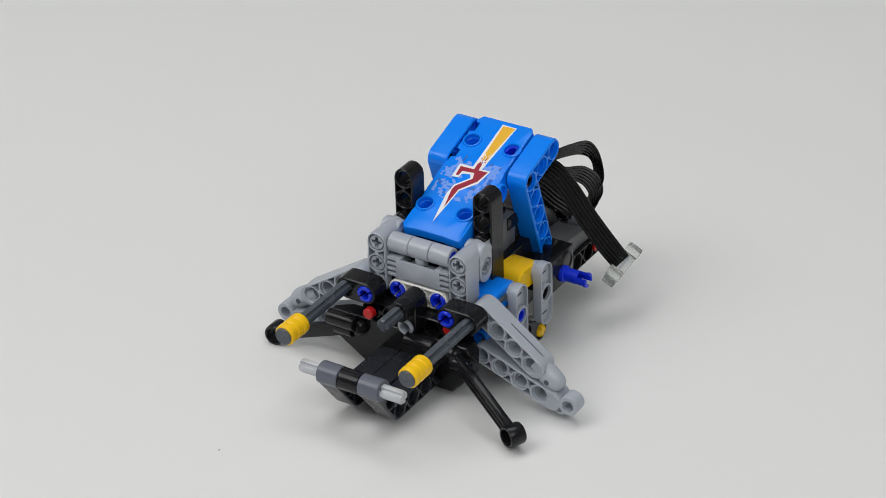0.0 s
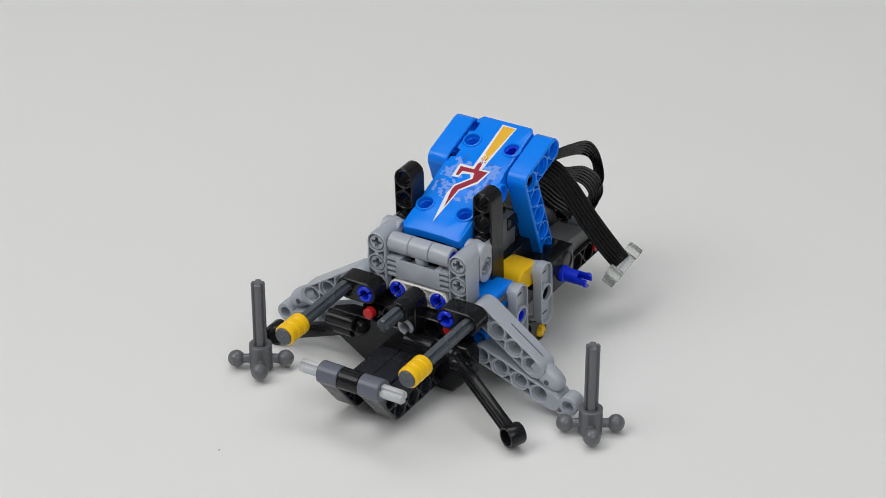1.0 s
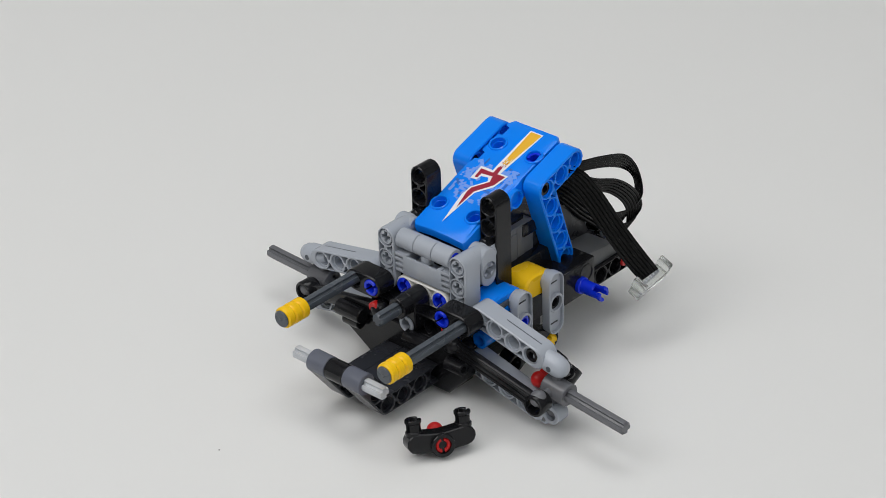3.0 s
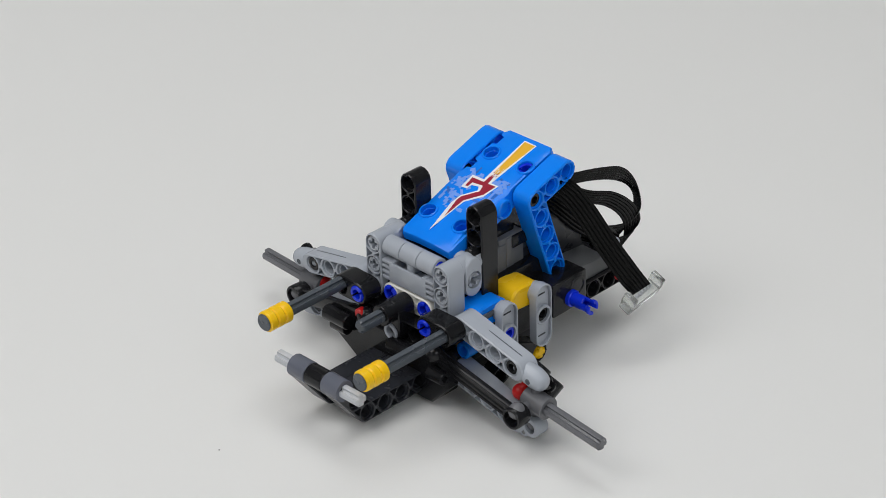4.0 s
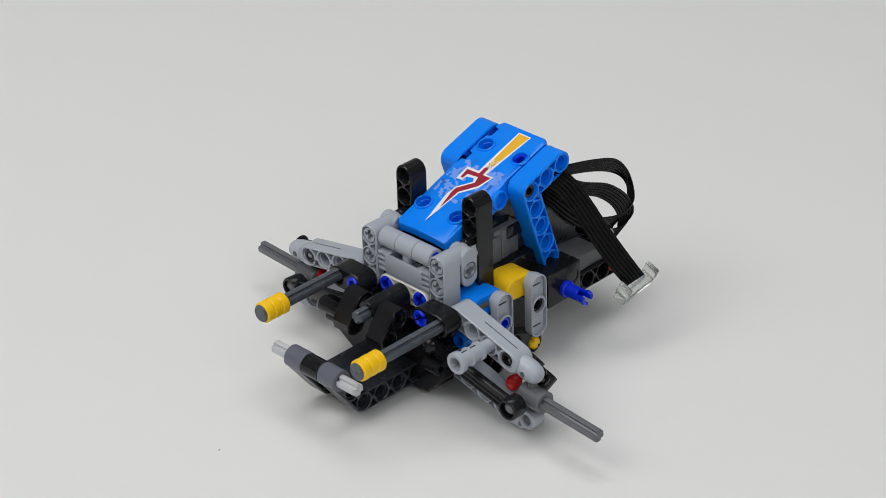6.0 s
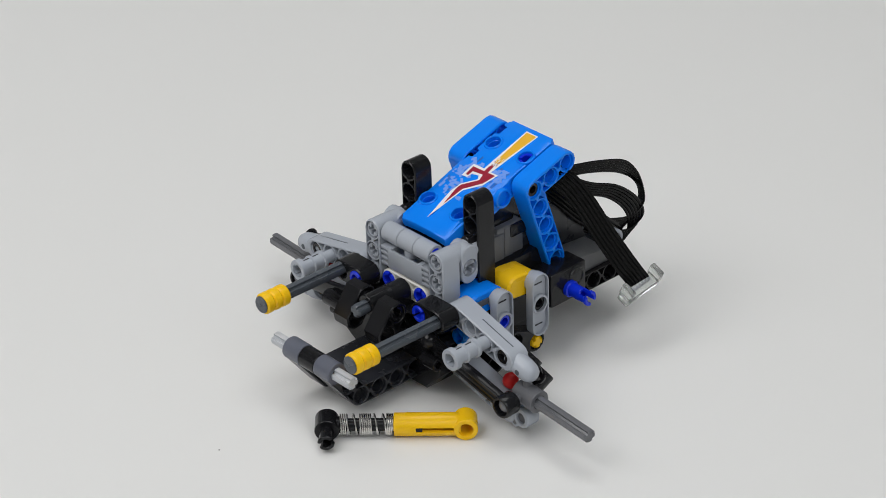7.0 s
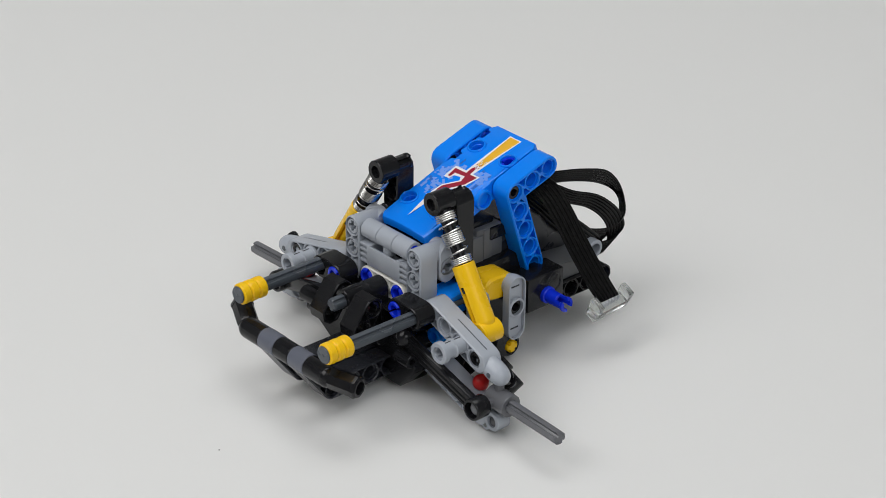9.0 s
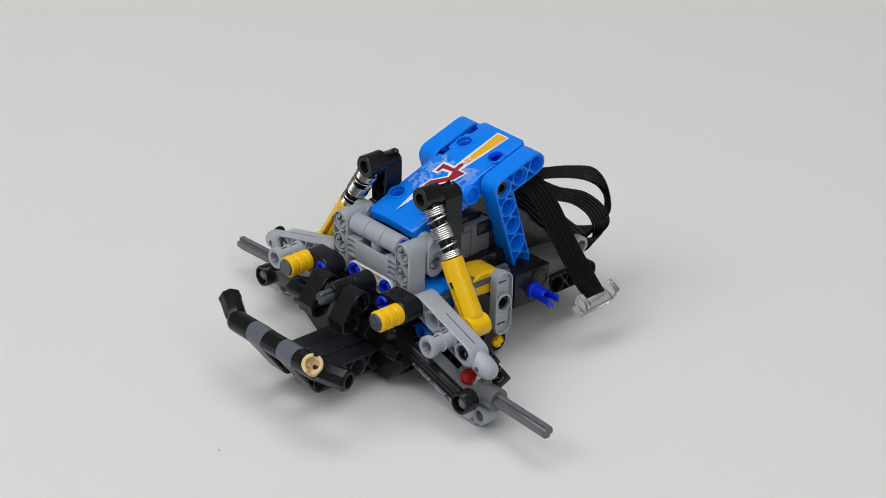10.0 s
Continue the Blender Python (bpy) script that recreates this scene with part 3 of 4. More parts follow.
def cables():
    """The flat cable: two loops behind the body and a tail that ends in a clear plug."""
    a = [(1.3, 6.9, 2.2), (1.6, 8.35, 2.04), (1.7, 9.73, 1.75), (1.75, 11.14, 1.25), (1.75, 12.1, 0.45), (1.75, 12.55, -0.55), (1.75, 12.4, -1.25), (1.7, 11.6, -1.75), (1.6, 10.4, -1.55), (1.4, 9.5, -1.1)]
    put("cable_loop", sweep(a, [(0.2, 0.12, 0.34)] * 4 + [(0.3, -0.1, 0.3), (0.38, -0.22, 0.13), (0.38, -0.2, 0.26), (0.2, 0.1, 0.38), (0.2, 0.15, 0.45), (0.2, 0.15, 0.45)], 0.06, 6), RUBBER, FLAT, "black ribbed ribbon cable loop")
    b = [(1.5, 6.9, 2.1), (1.75, 8.0, 1.6), (1.85, 9.1, 0.95), (1.9, 10.5, 0.3), (1.95, 11.55, -0.6), (1.95, 12.0, -1.5), (1.9, 11.65, -2.2), (1.75, 10.8, -2.25), (1.6, 9.8, -1.6)]
    put("cable_loop", sweep(b, [(0.15, 0.1, 0.33)] * 3 + [(0.15, 0.22, 0.3), (0.12, 0.4, 0.16), (0.12, 0.42, 0.08), (0.15, 0.2, 0.34), (0.2, 0.15, 0.45), (0.2, 0.15, 0.45)], 0.06, 6), RUBBER, FLAT, "black ribbed ribbon cable loop")

    c = [(1.2, 6.8, 1.9), (1.6, 7.7, 1.0), (1.8, 8.6, 0.0), (1.85, 9.6, -0.9), (1.8, 10.5, -1.7), (1.7, 11.0, -2.2)]
    put("cable_strand", sweep(c, [(0.12, 0.3, 0.35)] * 6, 0.06, 6), RUBBER, FLAT, "black ribbed ribbon cable strand")


def cable_end():
    """The tail of the flat cable with its clear plug; its origin is where it leaves the body."""
    c = [(-0.9, -0.3, 0.3), (0.0, 0.0, 0.0), (0.6, 0.5, -1.0), (1.4, 1.0, -2.5), (2.2, 1.45, -3.8), (2.7, 1.8, -4.6)]
    tail = part("cable_tail", sweep(c, [(0.1, 0.47, 0.2)] * 5 + [(0.1, 0.49, 0.13)], 0.07, 6), RUBBER, chassis, "black ribbed ribbon cable tail")
    lean = at(2.75, 1.85, -4.7) @ turn(9, "X") @ turn(28, "Y")
    part("plug", moved(join(block(-0.3, 0.3, -1.02, 1.02, -0.62, -0.12, 0.07), block(-0.34, 0.34, -1.02, -0.74, -0.2, 0.42, 0.08), block(-0.34, 0.34, 0.74, 1.02, -0.2, 0.42, 0.08)), lean), CLEAR, tail, "clear plastic cable plug")
    part("contact_row", moved(join(*[block(-0.06, 0.06, -0.46 + 0.18 * k, -0.38 + 0.18 * k, -0.3, 0.12, 0.02) for k in range(6)]), lean), TIN, tail, "row of pale contacts")
    return tail


front_block()
holders()
uprights()
hood()
rear()
side_frames()
bumper()
cables()
TAIL = cable_end()


def arm_upper():
    b = beam([(0, 0), (3.2, 0)], [(0, 0), (1, 0), (2, 0), (3, 0)], r=0.47)
    tip = lathe([(0.0, -0.2), (0.3, -0.2), (0.42, 0.1), (0.46, 0.5), (0.46, 0.85), (0.42, 1.1), (0.33, 1.28), (0.18, 1.38), (0.0, 1.41)])
    return join(b, moved(tip, at(3.2, -0.04, 0) @ ALONG["X"]))


def rod_lug():
    """The small round lug below the ring end."""
    return moved(rod(0.25, -0.44, 0.44), at(4.05, -0.12, 0))


def arm_lower():
    return join(beam([(0, 0), (3.6, 0)], [(0, 0), (1, 0), (2, 0), (3, 0)], r=0.44), rod_lug(), moved(tube(0.44, 0.26, -0.34, 0.34), at(4.33, 0.3, 0.12)))


MIRROR = turn(180, "Z")
UP_R = part("wishbone", moved(arm_upper(), XZ), GREY, chassis, "light grey upper wishbone")
UP_L = part("wishbone", moved(arm_upper(), XZ), GREY, chassis, "light grey upper wishbone")
LO_R = part("wishbone", moved(arm_lower(), XZ), GREY, chassis, "light grey lower wishbone with ring end")
LO_L = part("wishbone", moved(arm_lower(), XZ), GREY, chassis, "light grey lower wishbone with ring end")
for ob in (UP_R, UP_L):
    # Solid dark plug, coloured like the shade inside a small hole.
    part("small_hole_shade", moved(rod(0.125, -0.465, 0.465, 0.01), at(3.95, 0, -0.05) @ ALONG["Y"]), DARK, ob)
    # Dark strip just above the arm paints a groove's shade.
    part("groove_shade", block(1.2, 3.1, -0.03, 0.03, 0.40, 0.474, 0.008), DARK, ob)
for ob in (LO_R, LO_L):
    # Solid grey plug paints the shade of a hole in the lug.
    part("small_hole_shade", moved(rod(0.12, -0.446, 0.446, 0.01), at(4.06, 0, -0.13) @ ALONG["Y"]), MOTOR, ob)


def link():
    """A steering link from its inner socket at the origin along x."""
    return join(moved(lathe([(0.36, -0.36), (0.45, -0.36), (0.48, -0.3), (0.48, 0.3), (0.45, 0.36), (0.36, 0.36), (0.36, -0.36)]), at(4.58, 0, 0) @ ALONG["Y"]),
                moved(ball(0.42), FLAT), block(0.2, 4.25, -0.17, 0.17, -0.31, 0.31, 0.06), *[block(0.5, 4.2, -0.21, -0.15, z - 0.05, z + 0.05, 0.02) for z in (-0.22, 0, 0.22)])


LINK_R = part("steering_link", link(), BLACK, chassis, "black steering link")
LINK_L = part("steering_link", link(), BLACK, chassis, "black steering link")


def stop_axle():
    return cross_axle(7.4)


def ridged():
    prof = [(0.3, 0)]
    for k in range(3):
        z = k * 0.42
        prof += [(0.4, z), (0.46, z + 0.06), (0.47, z + 0.2), (0.46, z + 0.34), (0.4, z + 0.4)]
    return lathe(prof + [(0.3, 1.24)])


AXLE_R = part("sliding_axle", stop_axle(), DARK, chassis, "dark grey cross axle")
AXLE_L = part("sliding_axle", stop_axle(), DARK, chassis, "dark grey cross axle")
for ob in (AXLE_R, AXLE_L):
    part("end_bush", moved(ridged(), at(0, 0, 0.04)), YELLOW, ob, "ridged yellow bush")
    part("axle_stop", join(rod(0.38, -0.05, 0.06), rod(0.1, -0.07, 0.0)), DARK, ob, "round grey axle end")

speck = tagged(new("dust_speck"), "tiny dark speck of dust on the table", "dust", kind="stuff")
part("grain", join(moved(ball(0.03), Matrix.Diagonal((1.6, 1, 0.5, 1)))), MOTOR, speck)
speck.location = (-9.12 * S, 80.65 * S, 0.015 * S)

# ---- loose pieces that are fitted one after another ----
def loose(name, label, category, group=""):
    return tagged(new(name), label, category, group, kind="thing")


def steering_hub():
    """Dark grey hub with three ball studs; its axle stands along z."""
    ob = loose("wheel_hub", "dark grey wheel hub with three ball studs", "toy part", "wheel hubs")
    body = join(tube(0.5, 0.3, 0.0, 1.2), *[moved(join(moved(ball(0.37), at(0, 0, 1.05)), rod(0.2, 0.3, 0.95)), at(0, 0, 0.45) @ turn(a, "Z") @ ALONG["X"]) for a in (0, 180, -90)])
    part("ball_hub", body, HUB_GREY, ob)
    return ob


def hub_axle():
    ob = loose("hub_axle", "dark grey cross axle four studs long", "toy part", "hub axles")
    part("axle_rod", cross_axle(4.15), HUB_GREY, ob)
    return ob


HUB_R, HUB_L = steering_hub(), steering_hub()
HAX_R, HAX_L = hub_axle(), hub_axle()


def shock_mount(pin_x):
    """Black bent bar with pins at its ends and a red ball pin through its middle."""
    ob = loose("ball_mount", "black bent bar with a red ball pin", "toy part", "ball mounts")
    part("bar", join(moved(beam([(-1.05, 0), (0, 0.12), (1.05, 0)], [], r=0.41, depth=0.74), turn(90, "X")), moved(tube(0.5, 0.34, 0.1, 0.52), at(0, 0, 0.2) @ turn(-90, "X"))), BLACK, ob)
    for x in (-1.05, 1.05):
        part("pin_end", moved(join(split_pin(0.62, 0.3, 0.35), rod(0.36, -0.1, 0.12)), at(x, 0, -0.38) @ turn(180, "X")), BLACK, ob)
    part("pin_tip", moved(split_pin(0.42, 0.3, 0.33, 90, 0.18, 14), at(0, 0.04, 0.2) @ turn(-90, "X")), RED, ob, "red split pin tip")
    part("ball_pin", moved(join(rod(0.2, -1.1, 0.1), ball(0.35, -1.0)), at(pin_x, 0.1, 0.0) @ turn(-90, "X")), RED, ob, "red ball pin")
    return ob


MOUNT_R, MOUNT_L = shock_mount(-0.1), shock_mount(0.1)


def socket_pin():
    ob = loose("friction_pin", "short black pin in a wishbone hole", "toy part", "wishbone pins")
    part("pin_tube", moved(tube(0.31, 0.17, -0.42, 0.47), ALONG["Y"]), BLACK, ob)
    return ob


SOCKET_R, SOCKET_L = socket_pin(), socket_pin()


def double_pin():
    ob = loose("double_pin", "black double pin with round middle hub", "toy part")
    part("hub", tube(0.46, 0.27, -0.48, 0.48), BLACK, ob)
    for s in (-1, 1):
        part("pin_end", moved(split_pin(1.0, 0.3, 0.34), at(0.42 * s, 0, 0) @ (ALONG["X"] if s > 0 else turn(180, "Z") @ ALONG["X"])), BLACK, ob)
    return ob


PIN2 = double_pin()


def end_block():
    ob = loose("end_block", "short black two-hole beam", "toy part", "end blocks")
    part("beam", moved(beam([(0, 0), (-1, 0)], r=0.49, cut=0.3), YZ), BLACK, ob)
    return ob


BLK_R, BLK_L = end_block(), end_block()


def bush_pin():
    """Light grey pin connector that points along -y from the origin."""
    ob = loose("bush_pin", "light grey pin with a bushed end", "toy part", "bush pins")
    part("sleeve", moved(lathe([(0.0, -0.9), (0.28, -0.9), (0.29, 0), (0.42, 0.04), (0.42, 0.16), (0.36, 0.2), (0.36, 0.62), (0.42, 0.66), (0.42, 0.72), (0.36, 0.76), (0.36, 1.15), (0.48, 1.2), (0.48, 1.42), (0.45, 1.46), (0.3, 1.46), (0.26, 1.0), (0.0, 1.0)]), turn(90, "X")), GREY, ob)
    # Charcoal strips colour in the shade of two slits; the sleeve is whole.
    part("slit", join(block(-0.035, 0.035, -1.12, -0.78, 0.2, 0.365, 0.01), block(-0.035, 0.035, -0.6, -0.26, 0.2, 0.365, 0.01)), SHADE, ob)
    part("cross_ribs", join(*[moved(block(-0.05, 0.05, -1.4, -1.05, 0.22, 0.3, 0.02), turn(45 + 90 * k, "Y")) for k in range(4)]), GREY, ob)
    return ob


BUSH_R, BUSH_L = bush_pin(), bush_pin()


def shock():
    """Shock absorber: hole of the yellow end at the origin, black head at x = -5.6, lying along x."""
    ob = loose("shock_absorber", "yellow shock absorber with steel spring and black head", "toy part", "shock absorbers")
    wall = [(0.34, -2.07), (0.49, -2.07), (0.49, -0.42), (0.34, -0.42)]
    barrel = join(lathe([(0.3, -2.95), (0.46, -2.95), (0.49, -2.92), (0.49, -2.05), (0.34, -2.05), (0.3, -2.9), (0.3, -2.95)], 32), arc_shell(wall, 13, 167, 14), arc_shell(wall, 193, 347, 14),
                  lathe([(0.0, -0.45), (0.49, -0.45), (0.47, -0.3), (0.4, -0.2), (0.0, -0.2)], 32))
    part("cylinder", join(moved(barrel, ALONG["X"]), moved(lathe([(0.31, -0.5), (0.46, -0.5), (0.5, -0.46), (0.5, 0.46), (0.46, 0.5), (0.31, 0.5), (0.29, 0.3), (0.29, -0.3), (0.31, -0.5)], 28), turn(90, "X"))), YELLOW, ob, "yellow plastic cylinder")
    part("inner_tube", moved(rod(0.26, -2.6, -0.4), ALONG["X"]), YELLOW, ob)
    # Black block at the far end of the barrel's slot.
    part("slot_dark_end", block(-2.06, -1.78, -0.46, 0.46, -0.09, 0.09, 0.01), BLACK, ob)
    part("piston", moved(join(rod(0.27, 2.8, 5.5), rod(0.36, 2.9, 3.0), rod(0.36, 5.15, 5.35)), turn(180, "Z") @ ALONG["X"]), BLACK, ob, "black piston rod")
    turns = [(2.98, 0), (3.27, 4), (3.85, 5.6), (4.36, 11.6), (4.86, 13.1), (5.2, 17)]
    part("spring", moved(coil(0.44, 0.035, turns), turn(180, "Z") @ ALONG["X"]), STEEL, ob, "bright steel coil spring")
    part("head", join(moved(tube(0.5, 0.27, -0.48, 0.48), at(-5.7, 0, 0) @ turn(90, "X")), moved(rod(0.28, -0.3, 0.3), at(-5.7, 0, 0) @ turn(90, "X")), moved(split_pin(0.95, 0.3, 0.35), at(-5.7, -0.4, 0) @ turn(90, "X"))), BLACK, ob, "black head with pin")
    return ob


SHOCK_R, SHOCK_L = shock(), shock()


def bent_end(s, yaw, rise):
    """A straight sleeve along x and a faceted socket bent away from it."""
    ob = loose("bumper_corner", "black bent axle connector of the bumper", "toy part", "bumper corners")
    side = FLAT if s > 0 else turn(180, "Z")
    bend = join(lathe([(0.3, 0.2), (0.44, 0.2), (0.47, 0.3), (0.47, 1.5), (0.42, 1.56), (0.31, 1.56), (0.3, 1.2), (0.0, 1.2)], 8), moved(tube(0.5, 0.3, 1.3, 1.5, 0.03, 8), FLAT))
    part("sleeve", moved(tube(0.475, 0.27, 0.0, 1.1), side @ ALONG["X"]), BLACK, ob)
    part("socket", join(moved(ball(0.47), at(1.1 * s, 0, 0)), moved(bend, at(1.1 * s, 0, 0) @ turn(yaw * s, "Z") @ turn(-rise * s, "Y") @ side @ ALONG["X"])), BLACK, ob)
    return ob


CORNER_R, CORNER_L = bent_end(1, 18, -3), bent_end(-1, 24, 17)


def tan_pin():
    ob = loose("tan_pin", "tan pin with split end in the bumper", "toy part")
    part("pin", join(split_pin(0.5, 0.38, 0.45, 75, 0.29, 17), rod(0.41, -0.35, 0.04, 0.03), block(-0.3, -0.1, -0.05, 0.05, 0.1, 0.3, 0.02)), TAN, ob)
    return ob


TANPIN = tan_pin()

# ---- how the pieces move ----
# The chassis is shoved about between still stretches: start, x, y, yaw, pitch, lean (studs and degrees).
STAND = [
    (0.0, -1.09, 86.13, -31.85, 1.14, -1.21),
    (1.1, -0.97, 86.18, -33.15, 1.16, -1.15),
    (1.4, -0.69, 86.30, -36.19, 1.21, -1.00),
    (1.7, -0.64, 86.37, -37.08, 0.90, -1.04),
    (2.6, -0.78, 86.33, -39.40, 1.04, -1.10),
    (2.9, -0.92, 86.29, -41.72, 1.18, -1.14),
    (3.5, -1.31, 85.61, -43.83, 1.06, -1.37),
    (3.8, -1.52, 85.66, -44.98, 1.07, -1.12),
    (4.1, -1.86, 86.40, -44.26, 0.94, -1.28),
    (5.3, -1.73, 86.15, -42.37, 0.89, -1.21),
    (5.9, -1.70, 86.40, -44.60, 0.92, -1.26),
    (6.2, -1.65, 86.79, -47.79, 0.99, -1.34),
    (7.4, -1.54, 86.71, -47.85, 1.04, -1.13),
    (7.7, -1.08, 87.70, -50.75, -2.72, -1.27),
    (8.0, -0.63, 87.52, -49.84, -2.61, -1.43),
    (8.3, -1.32, 87.19, -47.97, -2.23, -1.31),
    (8.6, -1.89, 87.20, -48.75, -2.37, -1.36),
    (8.9, -2.57, 87.05, -48.81, -2.07, -1.49),
    (9.2, -2.76, 87.90, -49.99, -2.76, -1.42),
    (9.5, -2.82, 87.62, -48.47, -2.74, -0.83),
    (9.8, -3.08, 87.51, -48.08, -2.87, -1.11),
]
STEP = 1 / 30


def stand(t):
    row = [r for r in STAND if r[0] <= t + 1e-6][-1]
    _, x, y, yaw, ax, ay = row
    return at(x, y, RIDE) @ turn(yaw, "Z") @ turn(ax, "X") @ turn(ay, "Y")


def stepped(ob, states):
    """Keys ob through states (start, pose in studs): each is held until the next begins."""
    rows = []
    for i, (t, m) in enumerate(states):
        end = states[i + 1][0] if i + 1 < len(states) else 10.0 + STEP
        rows.append((t, studs(m)))
        if end - STEP > t + 1e-6:
            rows.append((end - STEP, studs(m)))
    walk(ob, rows)


def fitted(ob, before, stages):
    """before: (start, pose on the table) states; stages: (start, pose in the chassis), following the chassis from then on."""
    states = list(before)
    for i, (t, local) in enumerate(stages):
        until = stages[i + 1][0] if i + 1 < len(stages) else 99
        starts = [t] + [r[0] for r in STAND if t < r[0] < until]
        states += [(u, stand(u) @ local) for u in starts]
    stepped(ob, states)


def motions():
    stepped(chassis, [(r[0], stand(r[0])) for r in STAND])
    up_r = [(0.0, 36.5), (1.1, 17.0), (2.9, 13.7), (5.9, 16.5), (7.7, 20.5)]
    up_l = [(0.0, -33.0), (1.4, -11.0), (7.7, -14.0)]
    lo_r = [(0.0, 3.0, -3.0, 20.5), (1.1, 2.65, -3.4, 14.5), (5.9, 2.7, -3.45, 15.5), (7.7, 2.7, -3.5, 17.5)]
    lo_l = [(0.0, -19.5), (1.4, -13.5)]
    hinge_r, hinge_l = at(3, 0.5, -1), at(-3, 0.5, -1)
    stepped(UP_R, [(t, hinge_r @ turn(a, "Y")) for t, a in up_r])
    stepped(UP_L, [(t, hinge_l @ turn(a, "Y") @ MIRROR) for t, a in up_l])
    stepped(LO_R, [(t, at(x, 0.5, z) @ turn(a, "Y")) for t, x, z, a in lo_r])
    stepped(LO_L, [(t, at(-3, 0.5, -3) @ turn(a, "Y") @ MIRROR) for t, a in lo_l])

    def linked(s, end, inner=-2.1):
        a = Vector((2.15 * s, -0.8, inner))
        d = (Vector(end) - a).normalized()
        return Matrix.Translation(Vector(end) - 4.58 * d) @ Matrix((d, Vector((0, 0, 1)).cross(d).normalized(), d.cross(Vector((0, 0, 1)).cross(d).normalized()))).transposed().to_4x4()

    stepped(LINK_R, [(0.0, linked(1, (6.11, -2.6, -4.4), -2.7)), (1.4, linked(1, (6.78, -0.55, -4.4), -2.7)), (1.7, linked(1, (6.82, -0.6, -3.3))), (5.9, linked(1, (6.82, -0.6, -3.4))), (7.7, linked(1, (6.76, -0.6, -3.65)))])
    stepped(LINK_L, [(0.0, linked(-1, (-6.77, -0.92, -4.4), -2.7)), (1.4, linked(-1, (-6.67, -1.64, -4.41), -2.7)), (2.0, linked(-1, (-6.2, -0.6, -2.87))), (7.7, linked(-1, (-6.2, -0.6, -3.1)))])
    stepped(AXLE_R, [(0.0, at(3, -5.55, -1) @ ALONG["Y"]), (9.2, at(3, -2.25, -1) @ ALONG["Y"])])
    stepped(AXLE_L, [(0.0, at(-3, -5.5, -0.9) @ ALONG["Y"]), (2.9, at(-3, -5.3, -0.86) @ ALONG["Y"]), (9.5, at(-3, -2.15, -0.95) @ ALONG["Y"])])
    stepped(TAIL, [(0.0, at(2.5, 7.0, 2.3) @ turn(2.5, "Y") @ turn(-1.0, "X")), (2.9, at(2.6, 6.95, 2.45)), (7.7, at(2.6, 6.9, 2.35) @ turn(-5, "X"))])

    def wait(k):
        return at(30 + 3 * k, 40 + 2 * (k % 3), 0.5)

    right_stand, left_stand = at(6.06, 81.9, 0.05), at(-7.8, 86.8, 0.05)

    def knuckle(s, drop, steer=0.0, x=6.33, z=-3.0):
        """A hub held between the wishbone tips with its axle pointing outward."""
        return at(x * s, 0.5, z) @ turn(steer, "Z") @ turn((90 + drop) * s, "Y")

    raise_axle = at(0, 0, 0.1)
    right = [(1.1, knuckle(1, 9, 0, 6.33, -3.2)), (1.7, knuckle(1, 4, -4, 6.38, -3.28)), (2.9, knuckle(1, 4, -3, 6.42, -3.05)), (5.9, knuckle(1, 2.5, -2.5, 6.46, -3.33)), (7.7, knuckle(1, 0.5, -2.5, 6.45, -3.6))]
    left = [(1.4, knuckle(-1, 3, 0, 5.58, -2.95)), (2.0, knuckle(-1, 2, -5, 5.8, -2.85)), (7.7, knuckle(-1, 6, -5, 5.8, -3.05))]
    fitted(HUB_R, [(0.0, wait(0)), (0.2, right_stand)], right)
    fitted(HAX_R, [(0.0, wait(1)), (0.5, right_stand @ raise_axle)], [(t, m @ raise_axle) for t, m in right])
    fitted(HUB_L, [(0.0, wait(2)), (0.8, left_stand)], left)
    fitted(HAX_L, [(0.0, wait(3)), (0.8, left_stand @ raise_axle)], [(t, m @ raise_axle) for t, m in left])
    seat = turn(-50, "X") @ turn(180, "Y") @ turn(-90, "X")
    mount_r = [(2.6, hinge_r @ turn(16.5, "Y") @ at(3.05, 1.03, -1.07) @ seat)] + [(t, hinge_r @ turn(a, "Y") @ at(3.05, 1.03, -1.07) @ seat) for t, a in up_r if t > 2.6]
    mount_l = [(3.5, hinge_l @ turn(-11, "Y") @ at(-3.13, 0.79, -0.51) @ seat)] + [(t, hinge_l @ turn(a, "Y") @ at(-3.13, 0.79, -0.51) @ seat) for t, a in up_l if t > 3.5]
    pin_r = [(2.6, hinge_r @ turn(16.5, "Y") @ at(3, 0, 0))] + [(t, hinge_r @ turn(a, "Y") @ at(3, 0, 0)) for t, a in up_r if t > 2.6]
    pin_l = [(3.5, hinge_l @ turn(-11, "Y") @ at(-3, 0, 0))] + [(t, hinge_l @ turn(a, "Y") @ at(-3, 0, 0)) for t, a in up_l if t > 3.5]
    fitted(SOCKET_R, [(0.0, wait(17))], pin_r)
    fitted(SOCKET_L, [(0.0, wait(18))], pin_l)
    lying = turn(19, "Z") @ turn(165, "X")
    fitted(MOUNT_R, [(0.0, wait(4)), (2.3, at(0.1, 81.3, 0.74) @ lying)], mount_r)
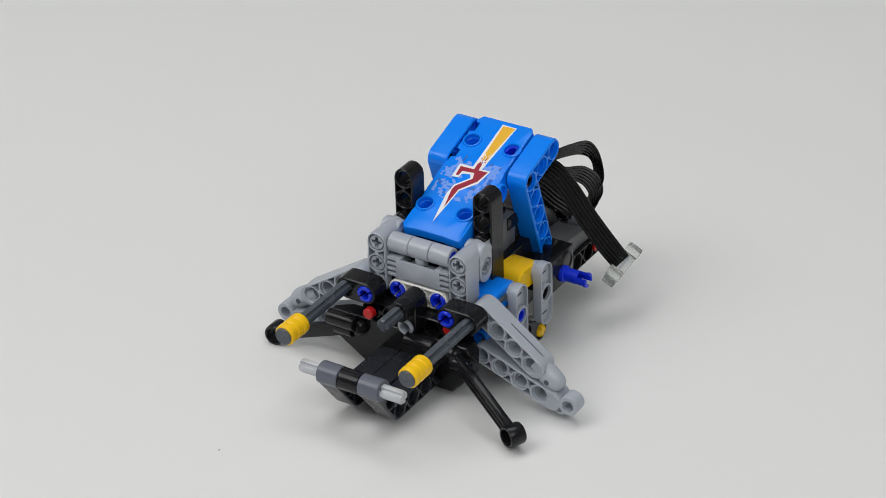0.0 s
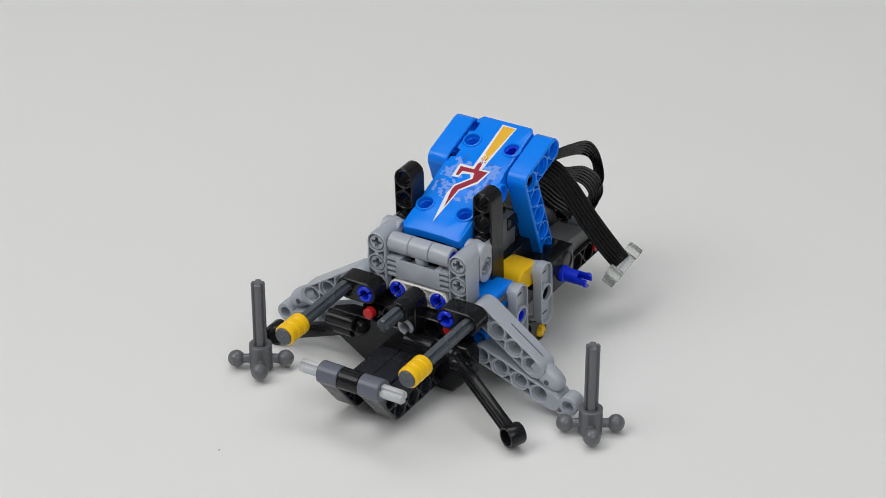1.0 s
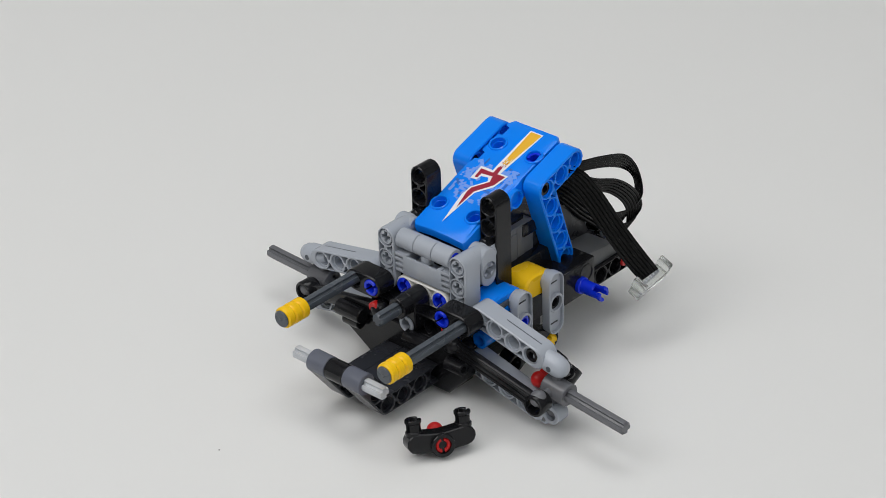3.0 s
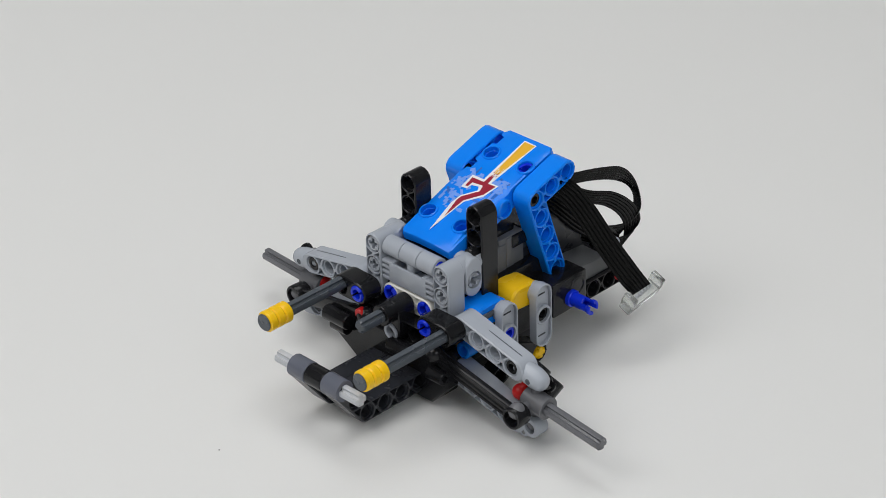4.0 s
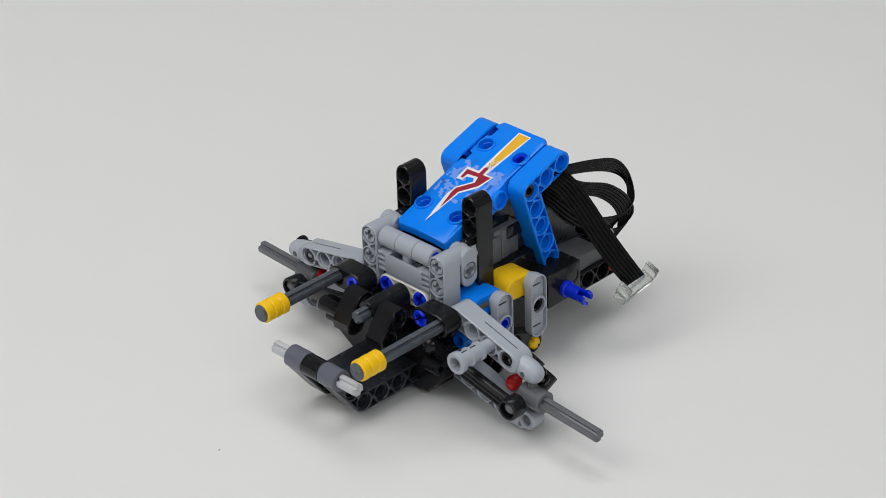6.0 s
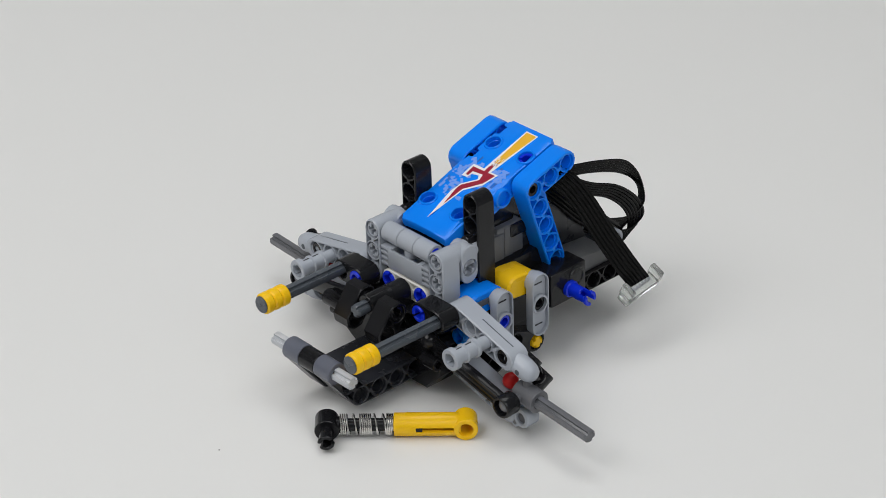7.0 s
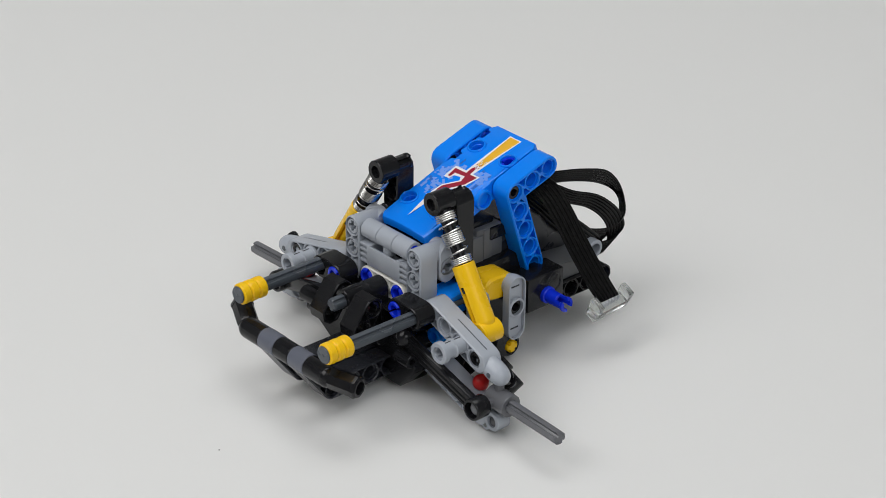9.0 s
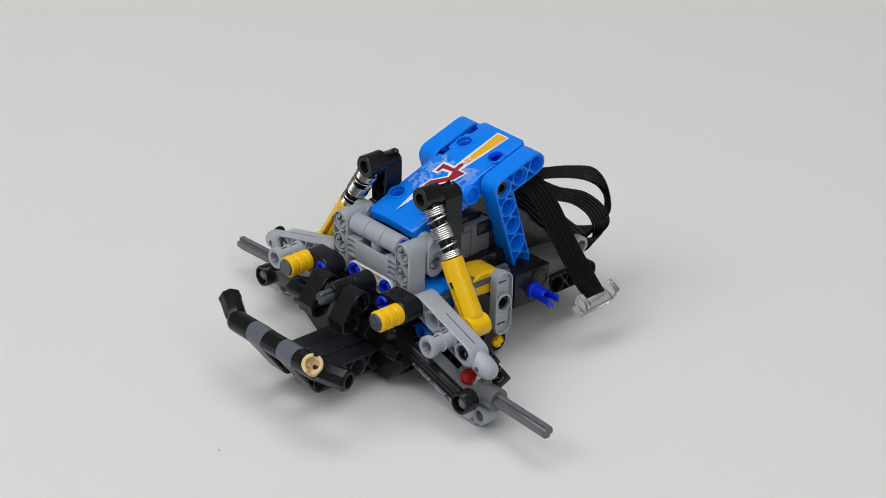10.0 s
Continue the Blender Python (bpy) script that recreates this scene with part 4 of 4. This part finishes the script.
    fitted(MOUNT_L, [(0.0, wait(5)), (2.9, at(-0.15, 80.5, 0.74) @ lying)], mount_l)
    pin_at = at(0, -1.66, -0.95)
    block_at = pin_at @ turn(54, "X")
    pair = at(-0.09, 81.68, 0.48) @ turn(10, "Z")
    fitted(PIN2, [(0.0, wait(7)), (4.4, at(-0.18, 81.15, 0.48) @ turn(-23, "Z")), (4.7, at(-0.23, 81.15, 0.48) @ turn(-13, "Z")), (5.0, pair)], [(5.3, pin_at @ turn(90, "X"))])
    fitted(BLK_R, [(0.0, wait(8)), (4.7, at(-0.23, 81.15, 0.48) @ turn(-13, "Z") @ at(1, 0, 0)), (5.0, pair @ at(1, 0, 0))], [(5.3, block_at @ at(1, 0, 0))])
    fitted(BLK_L, [(0.0, wait(9)), (5.0, pair @ at(-1, 0, 0))], [(5.3, block_at @ at(-1, 0, 0))])
    fitted(BUSH_R, [(0.0, wait(10))], [(5.9, at(4.95, -0.5, -1.5)), (7.7, at(5.0, 0.25, -1.68))])
    fitted(BUSH_L, [(0.0, wait(11))], [(6.2, at(-4.85, -0.45, -1.4)), (8.0, at(-4.75, 0.1, -1.48))])
    flip = turn(180, "X")
    mounted = at(4.95, 1.55, -1.65) @ turn(57.5, "Y") @ flip
    fitted(SHOCK_L, [(0.0, wait(12)), (6.6, at(0.93, 81.84, 0.5) @ turn(1, "Z"))], [(8.0, at(-4.7, 1.55, -1.5) @ turn(122.0, "Y") @ flip)])
    fitted(SHOCK_R, [(0.0, wait(13)), (7.1, at(3.18, 80.1, 0.5) @ turn(1, "Z"))], [(7.4, at(5.0, 1.55, -1.55) @ turn(57, "Y") @ flip), (7.7, mounted)])
    fitted(CORNER_R, [(0.0, wait(14))], [(8.6, at(1.5, -5.05, -2.35))])
    fitted(CORNER_L, [(0.0, wait(15))], [(8.9, at(-1.5, -5.05, -2.35))])
    fitted(TANPIN, [(0.0, wait(16))], [(9.8, at(2.75, -5.3, -2.05) @ turn(40, "Z") @ turn(48, "X"))])


motions()
